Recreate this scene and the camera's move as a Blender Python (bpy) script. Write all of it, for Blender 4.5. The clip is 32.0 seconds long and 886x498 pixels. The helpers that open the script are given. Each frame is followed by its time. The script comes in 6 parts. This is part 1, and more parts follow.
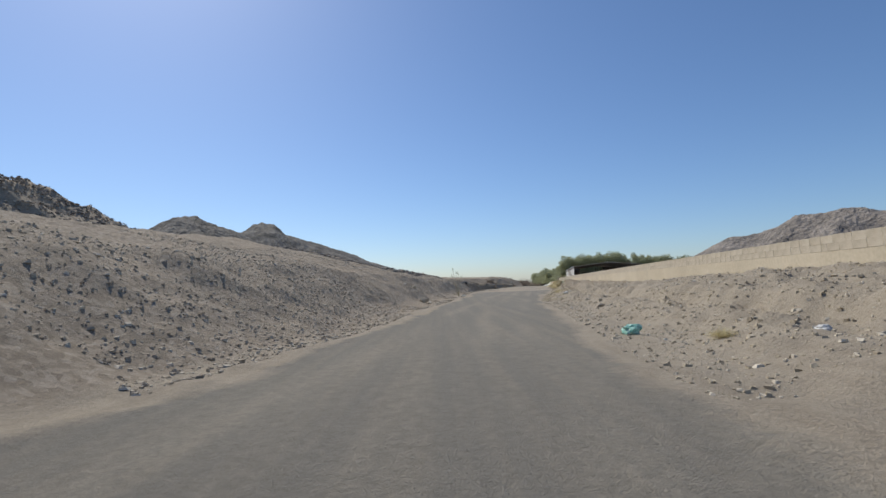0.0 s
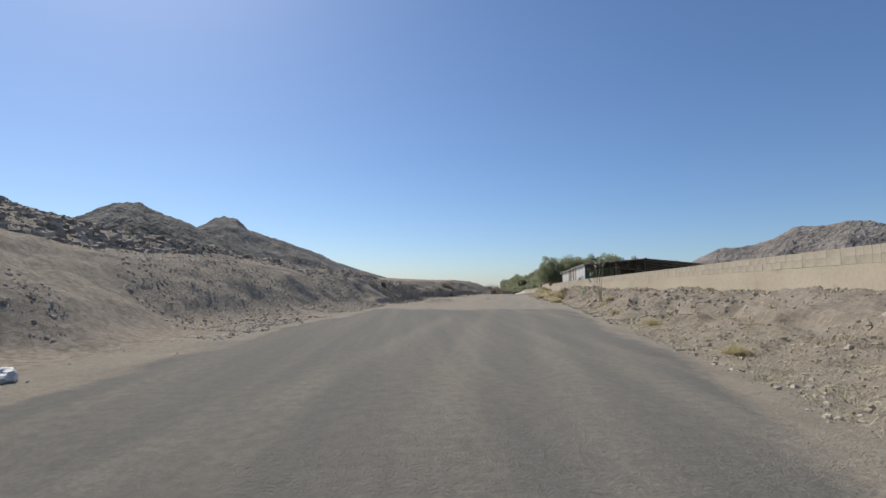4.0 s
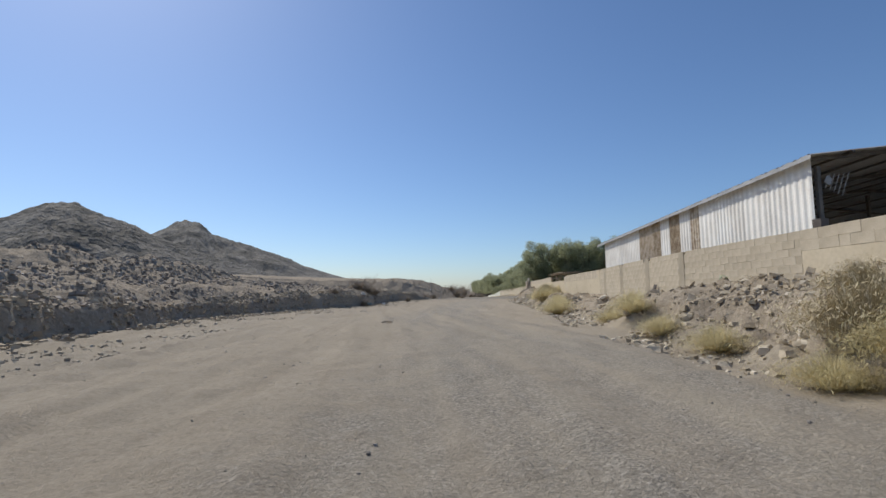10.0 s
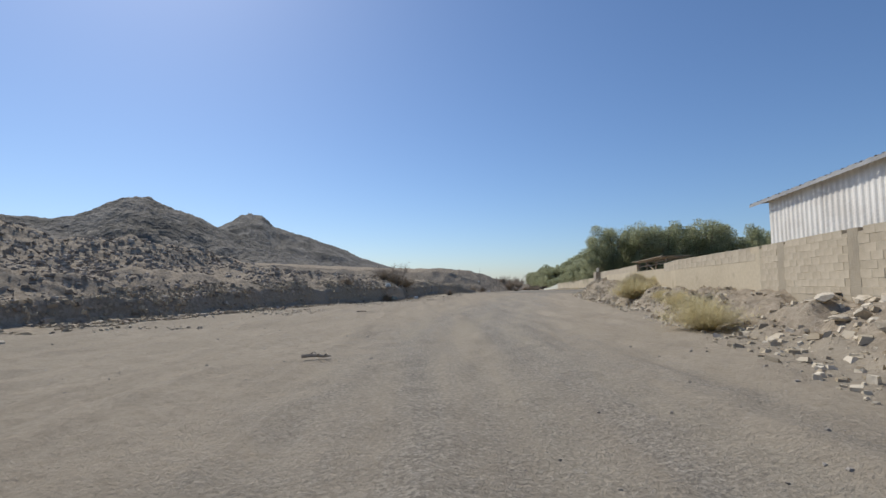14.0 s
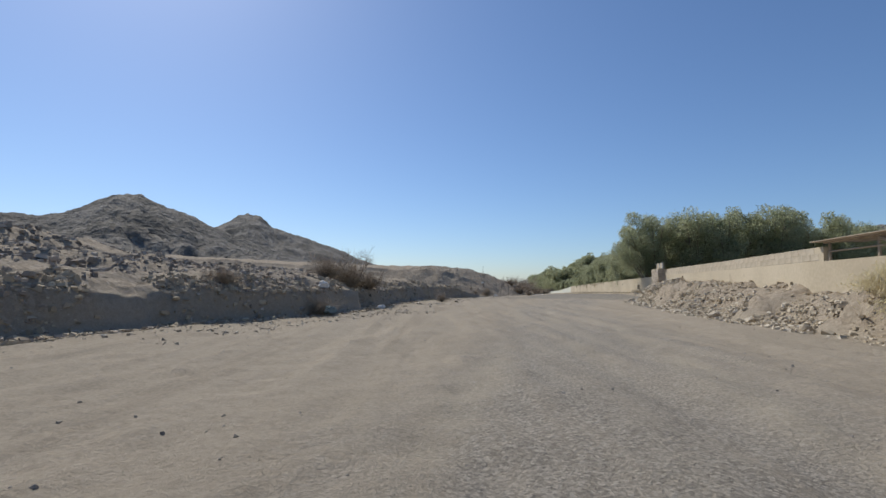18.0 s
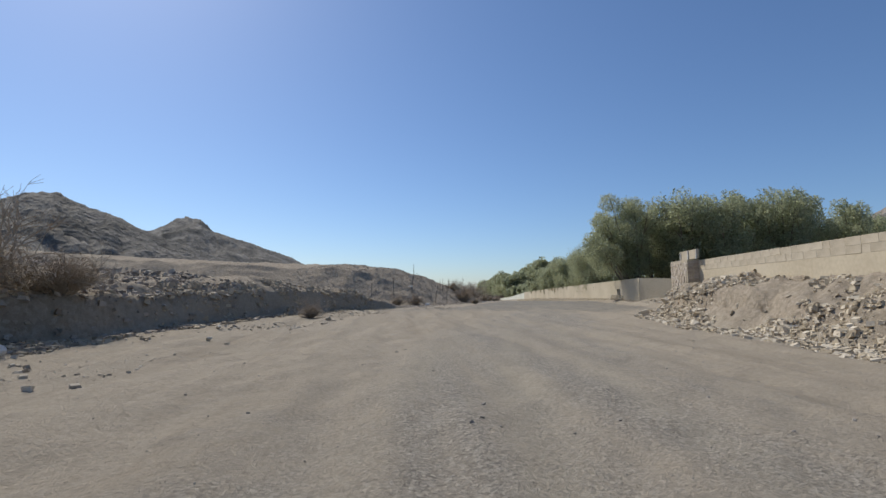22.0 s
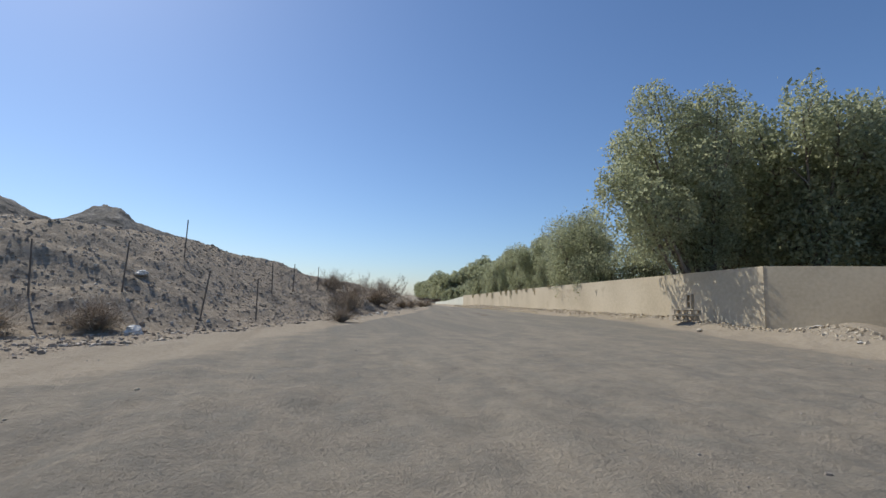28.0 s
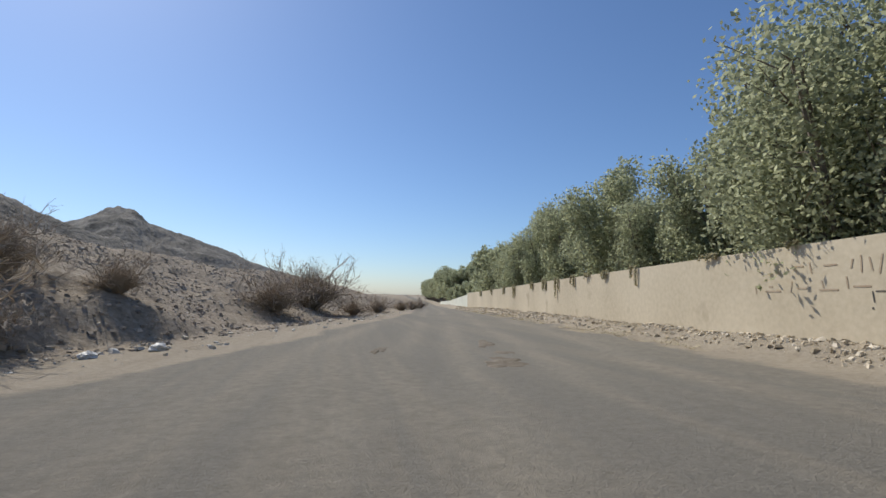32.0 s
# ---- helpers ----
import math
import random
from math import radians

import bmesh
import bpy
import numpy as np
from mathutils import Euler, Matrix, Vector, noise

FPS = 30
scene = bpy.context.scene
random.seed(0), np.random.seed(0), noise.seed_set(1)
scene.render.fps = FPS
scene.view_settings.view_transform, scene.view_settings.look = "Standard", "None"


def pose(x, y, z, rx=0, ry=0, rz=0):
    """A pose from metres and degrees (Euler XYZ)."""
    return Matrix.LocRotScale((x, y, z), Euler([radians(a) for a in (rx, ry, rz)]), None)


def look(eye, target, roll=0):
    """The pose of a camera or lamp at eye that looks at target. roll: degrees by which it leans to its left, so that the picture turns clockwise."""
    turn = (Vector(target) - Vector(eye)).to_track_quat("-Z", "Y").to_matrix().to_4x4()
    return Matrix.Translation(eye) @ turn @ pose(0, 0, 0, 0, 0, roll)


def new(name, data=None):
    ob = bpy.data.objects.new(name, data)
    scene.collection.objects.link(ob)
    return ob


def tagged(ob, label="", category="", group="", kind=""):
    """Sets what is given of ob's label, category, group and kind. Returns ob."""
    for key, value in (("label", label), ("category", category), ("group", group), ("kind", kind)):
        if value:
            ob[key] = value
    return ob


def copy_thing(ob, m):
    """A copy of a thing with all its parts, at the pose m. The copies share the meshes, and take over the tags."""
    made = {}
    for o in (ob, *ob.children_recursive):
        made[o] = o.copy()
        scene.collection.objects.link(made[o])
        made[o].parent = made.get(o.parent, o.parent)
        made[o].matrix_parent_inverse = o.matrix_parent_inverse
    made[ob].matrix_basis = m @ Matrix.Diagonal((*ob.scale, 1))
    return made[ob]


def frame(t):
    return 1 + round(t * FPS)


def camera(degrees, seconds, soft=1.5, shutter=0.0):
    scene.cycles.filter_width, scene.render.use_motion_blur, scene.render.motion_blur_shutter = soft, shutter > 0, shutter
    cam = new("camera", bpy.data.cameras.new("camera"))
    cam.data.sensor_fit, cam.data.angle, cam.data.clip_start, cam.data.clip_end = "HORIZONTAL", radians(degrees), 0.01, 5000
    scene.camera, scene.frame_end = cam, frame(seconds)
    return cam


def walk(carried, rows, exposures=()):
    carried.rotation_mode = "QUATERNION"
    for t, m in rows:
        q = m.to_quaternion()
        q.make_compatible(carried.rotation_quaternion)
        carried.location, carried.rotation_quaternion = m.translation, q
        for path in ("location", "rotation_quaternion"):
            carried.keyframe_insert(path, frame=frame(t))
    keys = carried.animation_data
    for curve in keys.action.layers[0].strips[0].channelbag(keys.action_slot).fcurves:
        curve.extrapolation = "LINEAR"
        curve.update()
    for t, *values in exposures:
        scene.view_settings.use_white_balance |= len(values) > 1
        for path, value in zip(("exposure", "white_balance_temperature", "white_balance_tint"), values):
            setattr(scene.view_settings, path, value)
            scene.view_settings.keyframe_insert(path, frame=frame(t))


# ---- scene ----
# ---- camera and walk ----
cam = camera(85.36, 32.0)
# seconds, east, north, height, yaw, pitch, roll
PATH = [
    (0, 0.00, 0.00, 1.15, -0.01, 4.33, -2.13), (0.5, 0.74, 6.15, 1.11, -0.27, 4.41, -1.30), (1, 1.51, 12.36, 1.06, -0.71, 4.35, -0.89),
    (1.5, 2.34, 18.48, 1.02, -1.06, 4.31, -0.62), (2, 3.29, 24.38, 0.98, -1.45, 4.34, -0.42), (2.5, 4.08, 29.81, 0.95, -1.83, 4.57, 0.07),
    (3, 5.14, 35.37, 0.95, -2.26, 4.85, 0.04), (3.5, 6.09, 41.11, 0.97, -2.73, 4.78, 0.19), (5.5, 10.37, 63.08, 1.01, -6.30, 4.91, -0.41),
    (6, 11.41, 68.41, 1.00, -5.56, 5.07, -0.26), (6.5, 12.34, 73.53, 0.98, -4.76, 5.30, -0.13), (7, 13.27, 78.04, 0.96, -4.88, 4.97, 0.16),
    (7.5, 14.49, 82.31, 0.94, -7.26, 4.94, 0.40), (8, 15.61, 85.95, 0.92, -9.63, 4.90, 0.62), (8.5, 16.36, 88.70, 0.90, -10.46, 4.35, 0.06),
    (9, 16.87, 90.83, 0.89, -9.20, 4.24, -0.37), (9.5, 17.29, 92.61, 0.88, -7.85, 4.72, -0.90), (10, 17.63, 94.28, 0.87, -6.88, 5.11, -0.82),
    (10.5, 17.92, 95.81, 0.87, -6.32, 5.42, -0.71), (11, 18.22, 97.35, 0.86, -5.91, 5.38, -0.11), (11.5, 18.54, 98.82, 0.85, -5.71, 5.21, 0.13),
    (12, 18.86, 100.39, 0.85, -5.78, 5.09, 0.11), (12.5, 19.13, 101.85, 0.84, -5.86, 5.12, 0.04), (13, 19.38, 103.29, 0.84, -5.56, 4.94, 0.11),
    (13.5, 19.55, 104.74, 0.83, -3.48, 4.58, -0.49), (14, 19.66, 106.05, 0.83, -0.45, 4.23, -0.29), (14.5, 19.70, 107.30, 0.83, 3.00, 4.26, -0.50),
    (16.5, 19.46, 117.27, 0.80, 2.40, 4.10, -0.54), (17, 19.78, 119.91, 0.78, 1.36, 4.21, -0.08), (17.5, 20.16, 122.49, 0.76, 0.50, 4.40, 0.23),
    (18, 20.60, 125.07, 0.74, -0.58, 4.50, 0.19), (18.5, 21.12, 127.54, 0.71, -1.57, 4.75, -0.05), (19, 21.65, 129.91, 0.70, -2.72, 5.12, -0.54),
    (19.5, 22.23, 132.30, 0.68, -4.17, 5.21, -0.99), (20, 22.75, 134.53, 0.67, -6.12, 5.04, -0.94), (20.5, 23.22, 136.67, 0.66, -7.79, 5.35, -0.76),
    (21, 23.67, 138.64, 0.65, -8.03, 4.98, -0.38), (21.5, 24.07, 140.70, 0.64, -7.04, 4.98, -0.23), (22, 24.42, 142.86, 0.63, -6.43, 5.30, 0.05),
    (22.5, 24.74, 145.08, 0.62, -5.79, 5.58, 0.01), (23, 25.07, 147.19, 0.62, -5.01, 5.65, -0.55), (23.5, 25.43, 149.33, 0.62, -4.35, 5.64, -0.96),
    (24, 25.86, 151.48, 0.62, -3.86, 5.37, -1.23), (24.5, 26.46, 153.84, 0.62, -5.31, 5.03, -1.63), (25, 27.28, 156.41, 0.64, -7.84, 5.48, -1.88),
    (25.5, 28.08, 158.81, 0.65, -10.17, 5.73, -1.34), (27.5, 32.09, 168.91, 0.74, -14.19, 5.54, 1.20), (28, 32.87, 171.70, 0.77, -13.31, 5.61, 1.38),
    (28.5, 33.66, 174.50, 0.77, -12.30, 5.37, 1.43), (29, 34.50, 177.32, 0.79, -11.28, 5.51, 1.64), (29.5, 35.31, 180.18, 0.77, -10.95, 5.42, 2.55),
    (30, 36.26, 183.18, 0.75, -11.20, 5.69, 2.34), (30.5, 37.28, 186.28, 0.73, -11.44, 5.53, 2.04), (31, 38.38, 189.33, 0.71, -11.50, 5.54, 2.02),
    (31.5, 39.52, 192.55, 0.69, -11.73, 5.50, 1.62), (32, 40.62, 195.67, 0.67, -11.91, 5.50, 1.14)]


def carried_pose(x, y, z, yaw, pitch, roll):
    a, b = radians(yaw), radians(pitch)
    return look((x, y, z), (x - math.sin(a) * math.cos(b), y + math.cos(a) * math.cos(b), z + math.sin(b)), roll)


walk(cam, [(r[0], carried_pose(*r[1:])) for r in PATH], [(0, -0.07, 6150, 10), (6, -0.07, 6150, 10), (25.5, -0.07, 6150, 10), (28, 0.02, 6150, 10), (32, 0.05, 6150, 10)])

# ---- sky and sun ----
SUN_AZ, SUN_EL = -35.0, 47.0
world = bpy.data.worlds.new("sky")
scene.world = world
world.use_nodes = True
wn = world.node_tree
sky = wn.nodes.new("ShaderNodeTexSky")
sky.sky_type, sky.sun_disc = "NISHITA", False
sky.sun_elevation, sky.sun_rotation = radians(SUN_EL), radians(SUN_AZ)
sky.air_density, sky.dust_density, sky.ozone_density = 0.95, 0.55, 6.0
wn.nodes["Background"].inputs["Strength"].default_value = 0.108
wn.links.new(sky.outputs[0], wn.nodes["Background"].inputs["Color"])
sun_data = bpy.data.lights.new("sun", "SUN")
sun_data.energy, sun_data.angle, sun_data.color = 4.0, radians(0.6), (1.0, 0.918, 0.78)
sun = new("sun", sun_data)
sa, se = radians(SUN_AZ), radians(SUN_EL)
sun.matrix_world = look((0, 0, 50), (-math.sin(sa) * math.cos(se), -math.cos(sa) * math.cos(se), 50 - math.sin(se)))


# ---- noise in numpy ----
def lattice(ix, iy, seed):
    h = (ix * 374761393 + iy * 668265263 + seed * 974634777) & 0xFFFFFFFF
    h = ((h ^ (h >> 13)) * 1274126177) & 0xFFFFFFFF
    return ((h ^ (h >> 16)) & 0xFFFF) / 65535.0


def vnoise(x, y, seed=0):
    x, y = np.asarray(x, float), np.asarray(y, float)
    ix, iy = np.floor(x).astype(np.int64), np.floor(y).astype(np.int64)
    u, v = x - ix, y - iy
    u, v = u * u * (3 - 2 * u), v * v * (3 - 2 * v)
    a, b = lattice(ix, iy, seed), lattice(ix + 1, iy, seed)
    c, d = lattice(ix, iy + 1, seed), lattice(ix + 1, iy + 1, seed)
    return ((a * (1 - u) + b * u) * (1 - v) + (c * (1 - u) + d * u) * v) * 2 - 1


def fbm(x, y, octaves=4, seed=0, ridged=False):
    total, amp, f = 0.0, 1.0, 1.0
    for o in range(octaves):
        n = vnoise(np.asarray(x) * f + 17.3 * o, np.asarray(y) * f - 9.1 * o, seed + o)
        total = total + amp * ((0.5 - np.abs(n)) if ridged else n)
        amp, f = amp * 0.5, f * 2.03
    return total


def step(a, b, x):
    k = np.clip((np.asarray(x, float) - a) / (b - a), 0, 1)
    return k * k * (3 - 2 * k)


# ---- plan: the lines that the ground follows ----
LINE_Y = [p[2] for p in PATH]


def centre(y):
    return np.interp(y, [-400] + LINE_Y + [240, 300, 350, 420, 1500], [-48] + [p[1] for p in PATH] + [49.3, 59.0, 68.4, 80.0, 200])


def level(y):
    return np.interp(y, [-400] + LINE_Y + [215, 240, 300, 350, 420], [0] + [p[3] - 1.15 for p in PATH] + [-0.62, -0.9, -1.7, -2.6, -3.3])


def left_edge(y):
    return np.interp(y, [-400, 0, 8.5, 12, 23, 32, 37, 52, 77, 84, 94, 104, 116, 128, 141, 147, 151, 160, 166, 172, 175.5, 180, 189, 205, 215, 237, 300, 350, 420, 1500],
                     [-53, -4.2, -3.1, -2.4, -1.1, -0.35, 0.4, 2.4, 5.0, 5.6, 7.0, 8.6, 9.3, 10.2, 12.9, 16.3, 17.2, 18.4, 19.8, 22.4, 26.2, 28.6, 31.6, 36.9, 39.9, 45.6, 55.0, 64.4, 75.5, 195])


def right_edge(y):
    return np.interp(y, [-400, 7, 24, 32, 46, 53.5, 75, 82, 96, 102, 110, 115, 122, 132, 141, 150, 157, 164, 172, 178, 185, 195, 205, 215, 237, 300, 350, 420, 1500],
                     [-41, 2.7, 5.4, 6.3, 9.2, 11.5, 16.5, 18.2, 22, 23, 24.2, 25.6, 27.2, 29.6, 31.6, 33.0, 34.7, 36.4, 41.6, 44.4, 45.4, 46.7, 47.8, 49.2, 52.4, 61.8, 70.9, 82.4, 203])


WALL = [(-30.5, -231), (11.8, 14), (27.4, 104.5), (28.1, 110.2), (29.3, 116.5), (30.7, 122.5), (32.2, 132.4), (34.4, 141.2), (36.8, 152), (39.6, 166.3)]
WALL_END = [(47.6, 185.4), (48.85, 201.5), (50.6, 217), (53.8, 240), (55.1, 250)]
WALL_FAR = [(55.3, 250.5), (57.3, 262), (64.0, 298), (72.6, 350)]


def wall_x(y):
    pts = WALL + [(45.1, 172.8), (46.2, 175.7), (46.9, 181)] + WALL_END + WALL_FAR + [(84.5, 420), (205, 1500)]
    return np.interp(y, [p[1] for p in pts], [p[0] for p in pts])


def ground_z(x, y, fine=True):
    """Height of the ground sheet."""
    x, y = np.asarray(x, float), np.asarray(y, float)
    base = level(y)
    le, re, wx = left_edge(y), right_edge(y), wall_x(y)
    out_l, out_r = le - x, x - re
    z = base + 0.0 * x
    # left bank: a high spoil slope at first, then a low flat-topped bank, then a fenced mound
    wob = 1.0 * fbm(y / 7.0, x / 16.0, 3, 5)
    out_l = out_l + wob * step(0, 2.0, out_l)
    high = 1 - step(70, 104, y)
    bench = np.interp(y, [-400, 0, 40, 70, 84, 100, 128, 138, 150, 160, 170, 174, 176.5, 179, 184.2, 189.5, 200, 225, 255, 300, 1500], [2.3, 2.3, 2.3, 2.2, 2.1, 1.9, 1.7, 1.7, 1.65, 1.65, 1.6, 1.5, 0.12, 0.12, 0.15, 3.15, 3.7, 3.0, 2.9, 2.1, 1.5])
    width = np.interp(y, [0, 60, 84, 100, 140, 158, 165, 185, 300], [5.5, 5.0, 3.8, 3.2, 3.0, 2.2, 1.9, 8.4, 7.0])
    rise = np.clip(out_l - np.interp(y, [176, 183, 185.6, 187.5, 189.5, 194, 200, 206, 211, 226, 245], [0.9, 4.6, 3.8, 1.9, 0.9, 1.1, 1.8, 2.0, 2.4, 2.7, 1.8]), 0, None)
    f = rise / width
    cut = step(78, 92, y) * (1 - step(173, 178, y))
    lin = step(181, 189, y)
    share = cut * np.interp(y, [92, 104, 126, 134, 172, 178], [0.24, 0.44, 0.4, 0.62, 0.66, 0.3])
    ragged_foot = f + 0.07 * fbm(y / 1.1, x / 2.0, 3, 6) * step(0.0, 0.1, f)
    bank = bench * ((1 - share) * ((1 - lin) * step(0, 1, f) + lin * (1 - (1 - np.clip(f, 0, 1)) ** 1.12)) + share * step(0.0, 0.14, ragged_foot))
    crown = np.interp(y, [0, 20, 44, 62], [9, 9, 19, 24])
    slope = high * (np.clip(rise - 4, 0, crown) * 0.235 - 0.04 * np.clip(rise - 6 - crown, 0, 30)) + (1 - high) * np.clip(rise - width - 1, 0, 80) * np.interp(y, [90, 165, 185], [0.085, 0.085, 0.05])
    ridge = (1 - high) * 1.7 * np.exp(-((rise - 22) / 6.0) ** 2) * (1 + 0.3 * fbm(x / 3.0, y / 4.5, 3, 17) + 0.25 * fbm(x / 1.3, y / 1.5, 3, 18, True)) * (1 - step(146, 170, y))
    mound = 0.4 * np.exp(-((x - 22) / 9.0) ** 2 - ((y - 198) / 13.0) ** 2) * step(0, 5, rise) * step(184, 193, y)
    spur = 27.0 * np.exp(-((x + 125) / 38.0) ** 2 - ((y - 135) / 38.0) ** 2) * (0.94 + 0.16 * fbm(x / 22.0, y / 22.0, 5, 13) + 0.12 * fbm(x / 9.0, y / 9.0, 3, 19, True))
    lump = (0.3 * fbm(x / 2.4, y / 2.8, 3, 11) + (0.08 + 0.14 * step(60, 100, y)) * fbm(x / 0.9, y / 1.0, 3, 12, True) + 0.07 * fbm(x / 0.45, y / 0.45, 2, 14)) * step(0.1, 1.2, rise) * step(0.15, 0.7, bank) * (1 - 0.55 * step(176, 186, y)) * (1 - 0.45 * (1 - step(62, 80, y)))
    z = z + bank + slope + ridge + mound + spur + lump
    # right bank between the road and the wall
    span = np.maximum(wx - re, 1.2)
    crest = np.interp(y, [-400, 0, 15, 38, 52, 80, 97, 100, 108, 116, 124, 136, 150, 163, 167, 173, 182, 190, 205, 240, 1500],
                      [1.25, 1.2, 1.3, 0.95, 1.05, 1.0, 1.25, 1.45, 1.1, 0.75, 0.8, 1.0, 1.35, 1.7, 1.1, 0.15, 0.2, 0.18, 0.22, 0.35, 0.3])
    k = np.clip(out_r / span, 0, 1)
    ragged = (0.06 + 0.18 * step(50, 78, y)) * fbm(x / 1.7, y / 2.3, 3, 21) + (0.08 + 0.14 * step(45, 75, y) - 0.13 * step(134, 142, y)) * fbm(x / 0.7, y / 0.8, 3, 23, True) + 0.09 * fbm(x / 0.34, y / 0.36, 2, 25)
    e = k + (0.05 + 0.07 * step(50, 75, y)) * fbm(y / 1.6, x / 2.2, 3, 31) * step(0.05, 0.25, k)
    terrace = 0.3 * step(0.12, 0.36, e) + 0.42 * step(0.4, 0.5, e) + 0.28 * step(0.48, 0.8, e)
    z = z + crest * terrace + ragged * step(0.12, 0.4, k) * (1 - step(1.0, 1.2, out_r / span)) * step(0.3, 0.8, crest)
    # the paved stretch past the gate tips up towards the garden wall
    z = z + 0.043 * np.clip(x - centre(y), 0, 9) * step(180, 193, y) * (1 - step(226, 262, y))
    z = z + 0.45 * np.exp(-((x - 47.6) / 1.5) ** 2 - ((y - 182.4) / 1.4) ** 2)
    # dirt shoulders and wheel ruts
    gravel = step(78, 92, y) * (1 - step(176, 186, y))
    inside = step(0, 1.0, np.minimum(x - le, re - x))
    z = z + inside * gravel * (0.06 * fbm(x / 0.7, y / 4.5, 3, 41) + 0.03 * fbm(x / 0.35, y / 0.45, 3, 43))
    z = z + (1 - inside) * 0.05 * fbm(x / 0.8, y / 0.8, 3, 51)
    return z


def z_at(x, y):
    return float(ground_z(np.array([x]), np.array([y]))[0])


# ---- materials ----
def material(name, colours, scale=4.0, rough=0.9, bump=0.3, bump_scale=30.0, detail=6.0, metal=0.0, spots=None, coords="Object", rand=0.0):
    """Two scales of colour variation over a base, with fine relief."""
    m = bpy.data.materials.new(name)
    m.use_nodes = True
    nt = m.node_tree
    b = nt.nodes["Principled BSDF"]
    tex = nt.nodes.new("ShaderNodeTexCoord")
    n1, n2 = nt.nodes.new("ShaderNodeTexNoise"), nt.nodes.new("ShaderNodeTexNoise")
    for n, s, d in ((n1, scale, 3.0), (n2, bump_scale, detail)):
        n.inputs["Scale"].default_value, n.inputs["Detail"].default_value = s, d
        nt.links.new(tex.outputs[coords], n.inputs["Vector"])
    ramp = nt.nodes.new("ShaderNodeValToRGB")
    el = ramp.color_ramp.elements
    el[0].position, el[1].position = 0.3, 0.7
    el[0].color, el[1].color = (*colours[0], 1), (*colours[-1], 1)
    if len(colours) > 2:
        e = el.new(0.5)
        e.color = (*colours[1], 1)
    add = nt.nodes.new("ShaderNodeMath")
    add.operation = "MULTIPLY_ADD"
    nt.links.new(n2.outputs[0], add.inputs[0])
    add.inputs[1].default_value = 0.6
    half = nt.nodes.new("ShaderNodeMath")
    half.operation = "MULTIPLY_ADD"
    nt.links.new(n1.outputs[0], half.inputs[0])
    half.inputs[1].default_value, half.inputs[2].default_value = 0.9, -0.25
    nt.links.new(half.outputs[0], add.inputs[2])
    last = add.outputs[0]
    if rand:
        info = nt.nodes.new("ShaderNodeObjectInfo")
        ra = nt.nodes.new("ShaderNodeMath")
        ra.operation = "MULTIPLY_ADD"
        nt.links.new(info.outputs["Random"], ra.inputs[0])
        ra.inputs[1].default_value = rand
        off = nt.nodes.new("ShaderNodeMath")
        off.operation = "SUBTRACT"
        nt.links.new(last, off.inputs[0])
        off.inputs[1].default_value = rand / 2
        nt.links.new(off.outputs[0], ra.inputs[2])
        last = ra.outputs[0]
    nt.links.new(last, ramp.inputs[0])
    colour = ramp.outputs[0]
    if spots:
        n3 = nt.nodes.new("ShaderNodeTexNoise")
        n3.inputs["Scale"].default_value, n3.inputs["Detail"].default_value = spots[1], 5.0
        nt.links.new(tex.outputs[coords], n3.inputs["Vector"])
        r3 = nt.nodes.new("ShaderNodeValToRGB")
        r3.color_ramp.elements[0].position, r3.color_ramp.elements[1].position = spots[2], spots[2] + 0.08
        nt.links.new(n3.outputs[0], r3.inputs[0])
        mix = nt.nodes.new("ShaderNodeMixRGB")
        mix.inputs["Color2"].default_value = (*spots[0], 1)
        nt.links.new(r3.outputs[0], mix.inputs["Fac"])
        nt.links.new(colour, mix.inputs["Color1"])
        colour = mix.outputs[0]
    nt.links.new(colour, b.inputs["Base Color"])
    b.inputs["Roughness"].default_value, b.inputs["Metallic"].default_value = rough, metal
    b.inputs["Specular IOR Level"].default_value = 0.3
    if bump:
        bp = nt.nodes.new("ShaderNodeBump")
        bp.inputs["Strength"].default_value, bp.inputs["Distance"].default_value = bump, 0.02 if bump_scale > 1 else 8.0
        nt.links.new(n2.outputs[0], bp.inputs["Height"])
        nt.links.new(bp.outputs[0], b.inputs["Normal"])
    return m


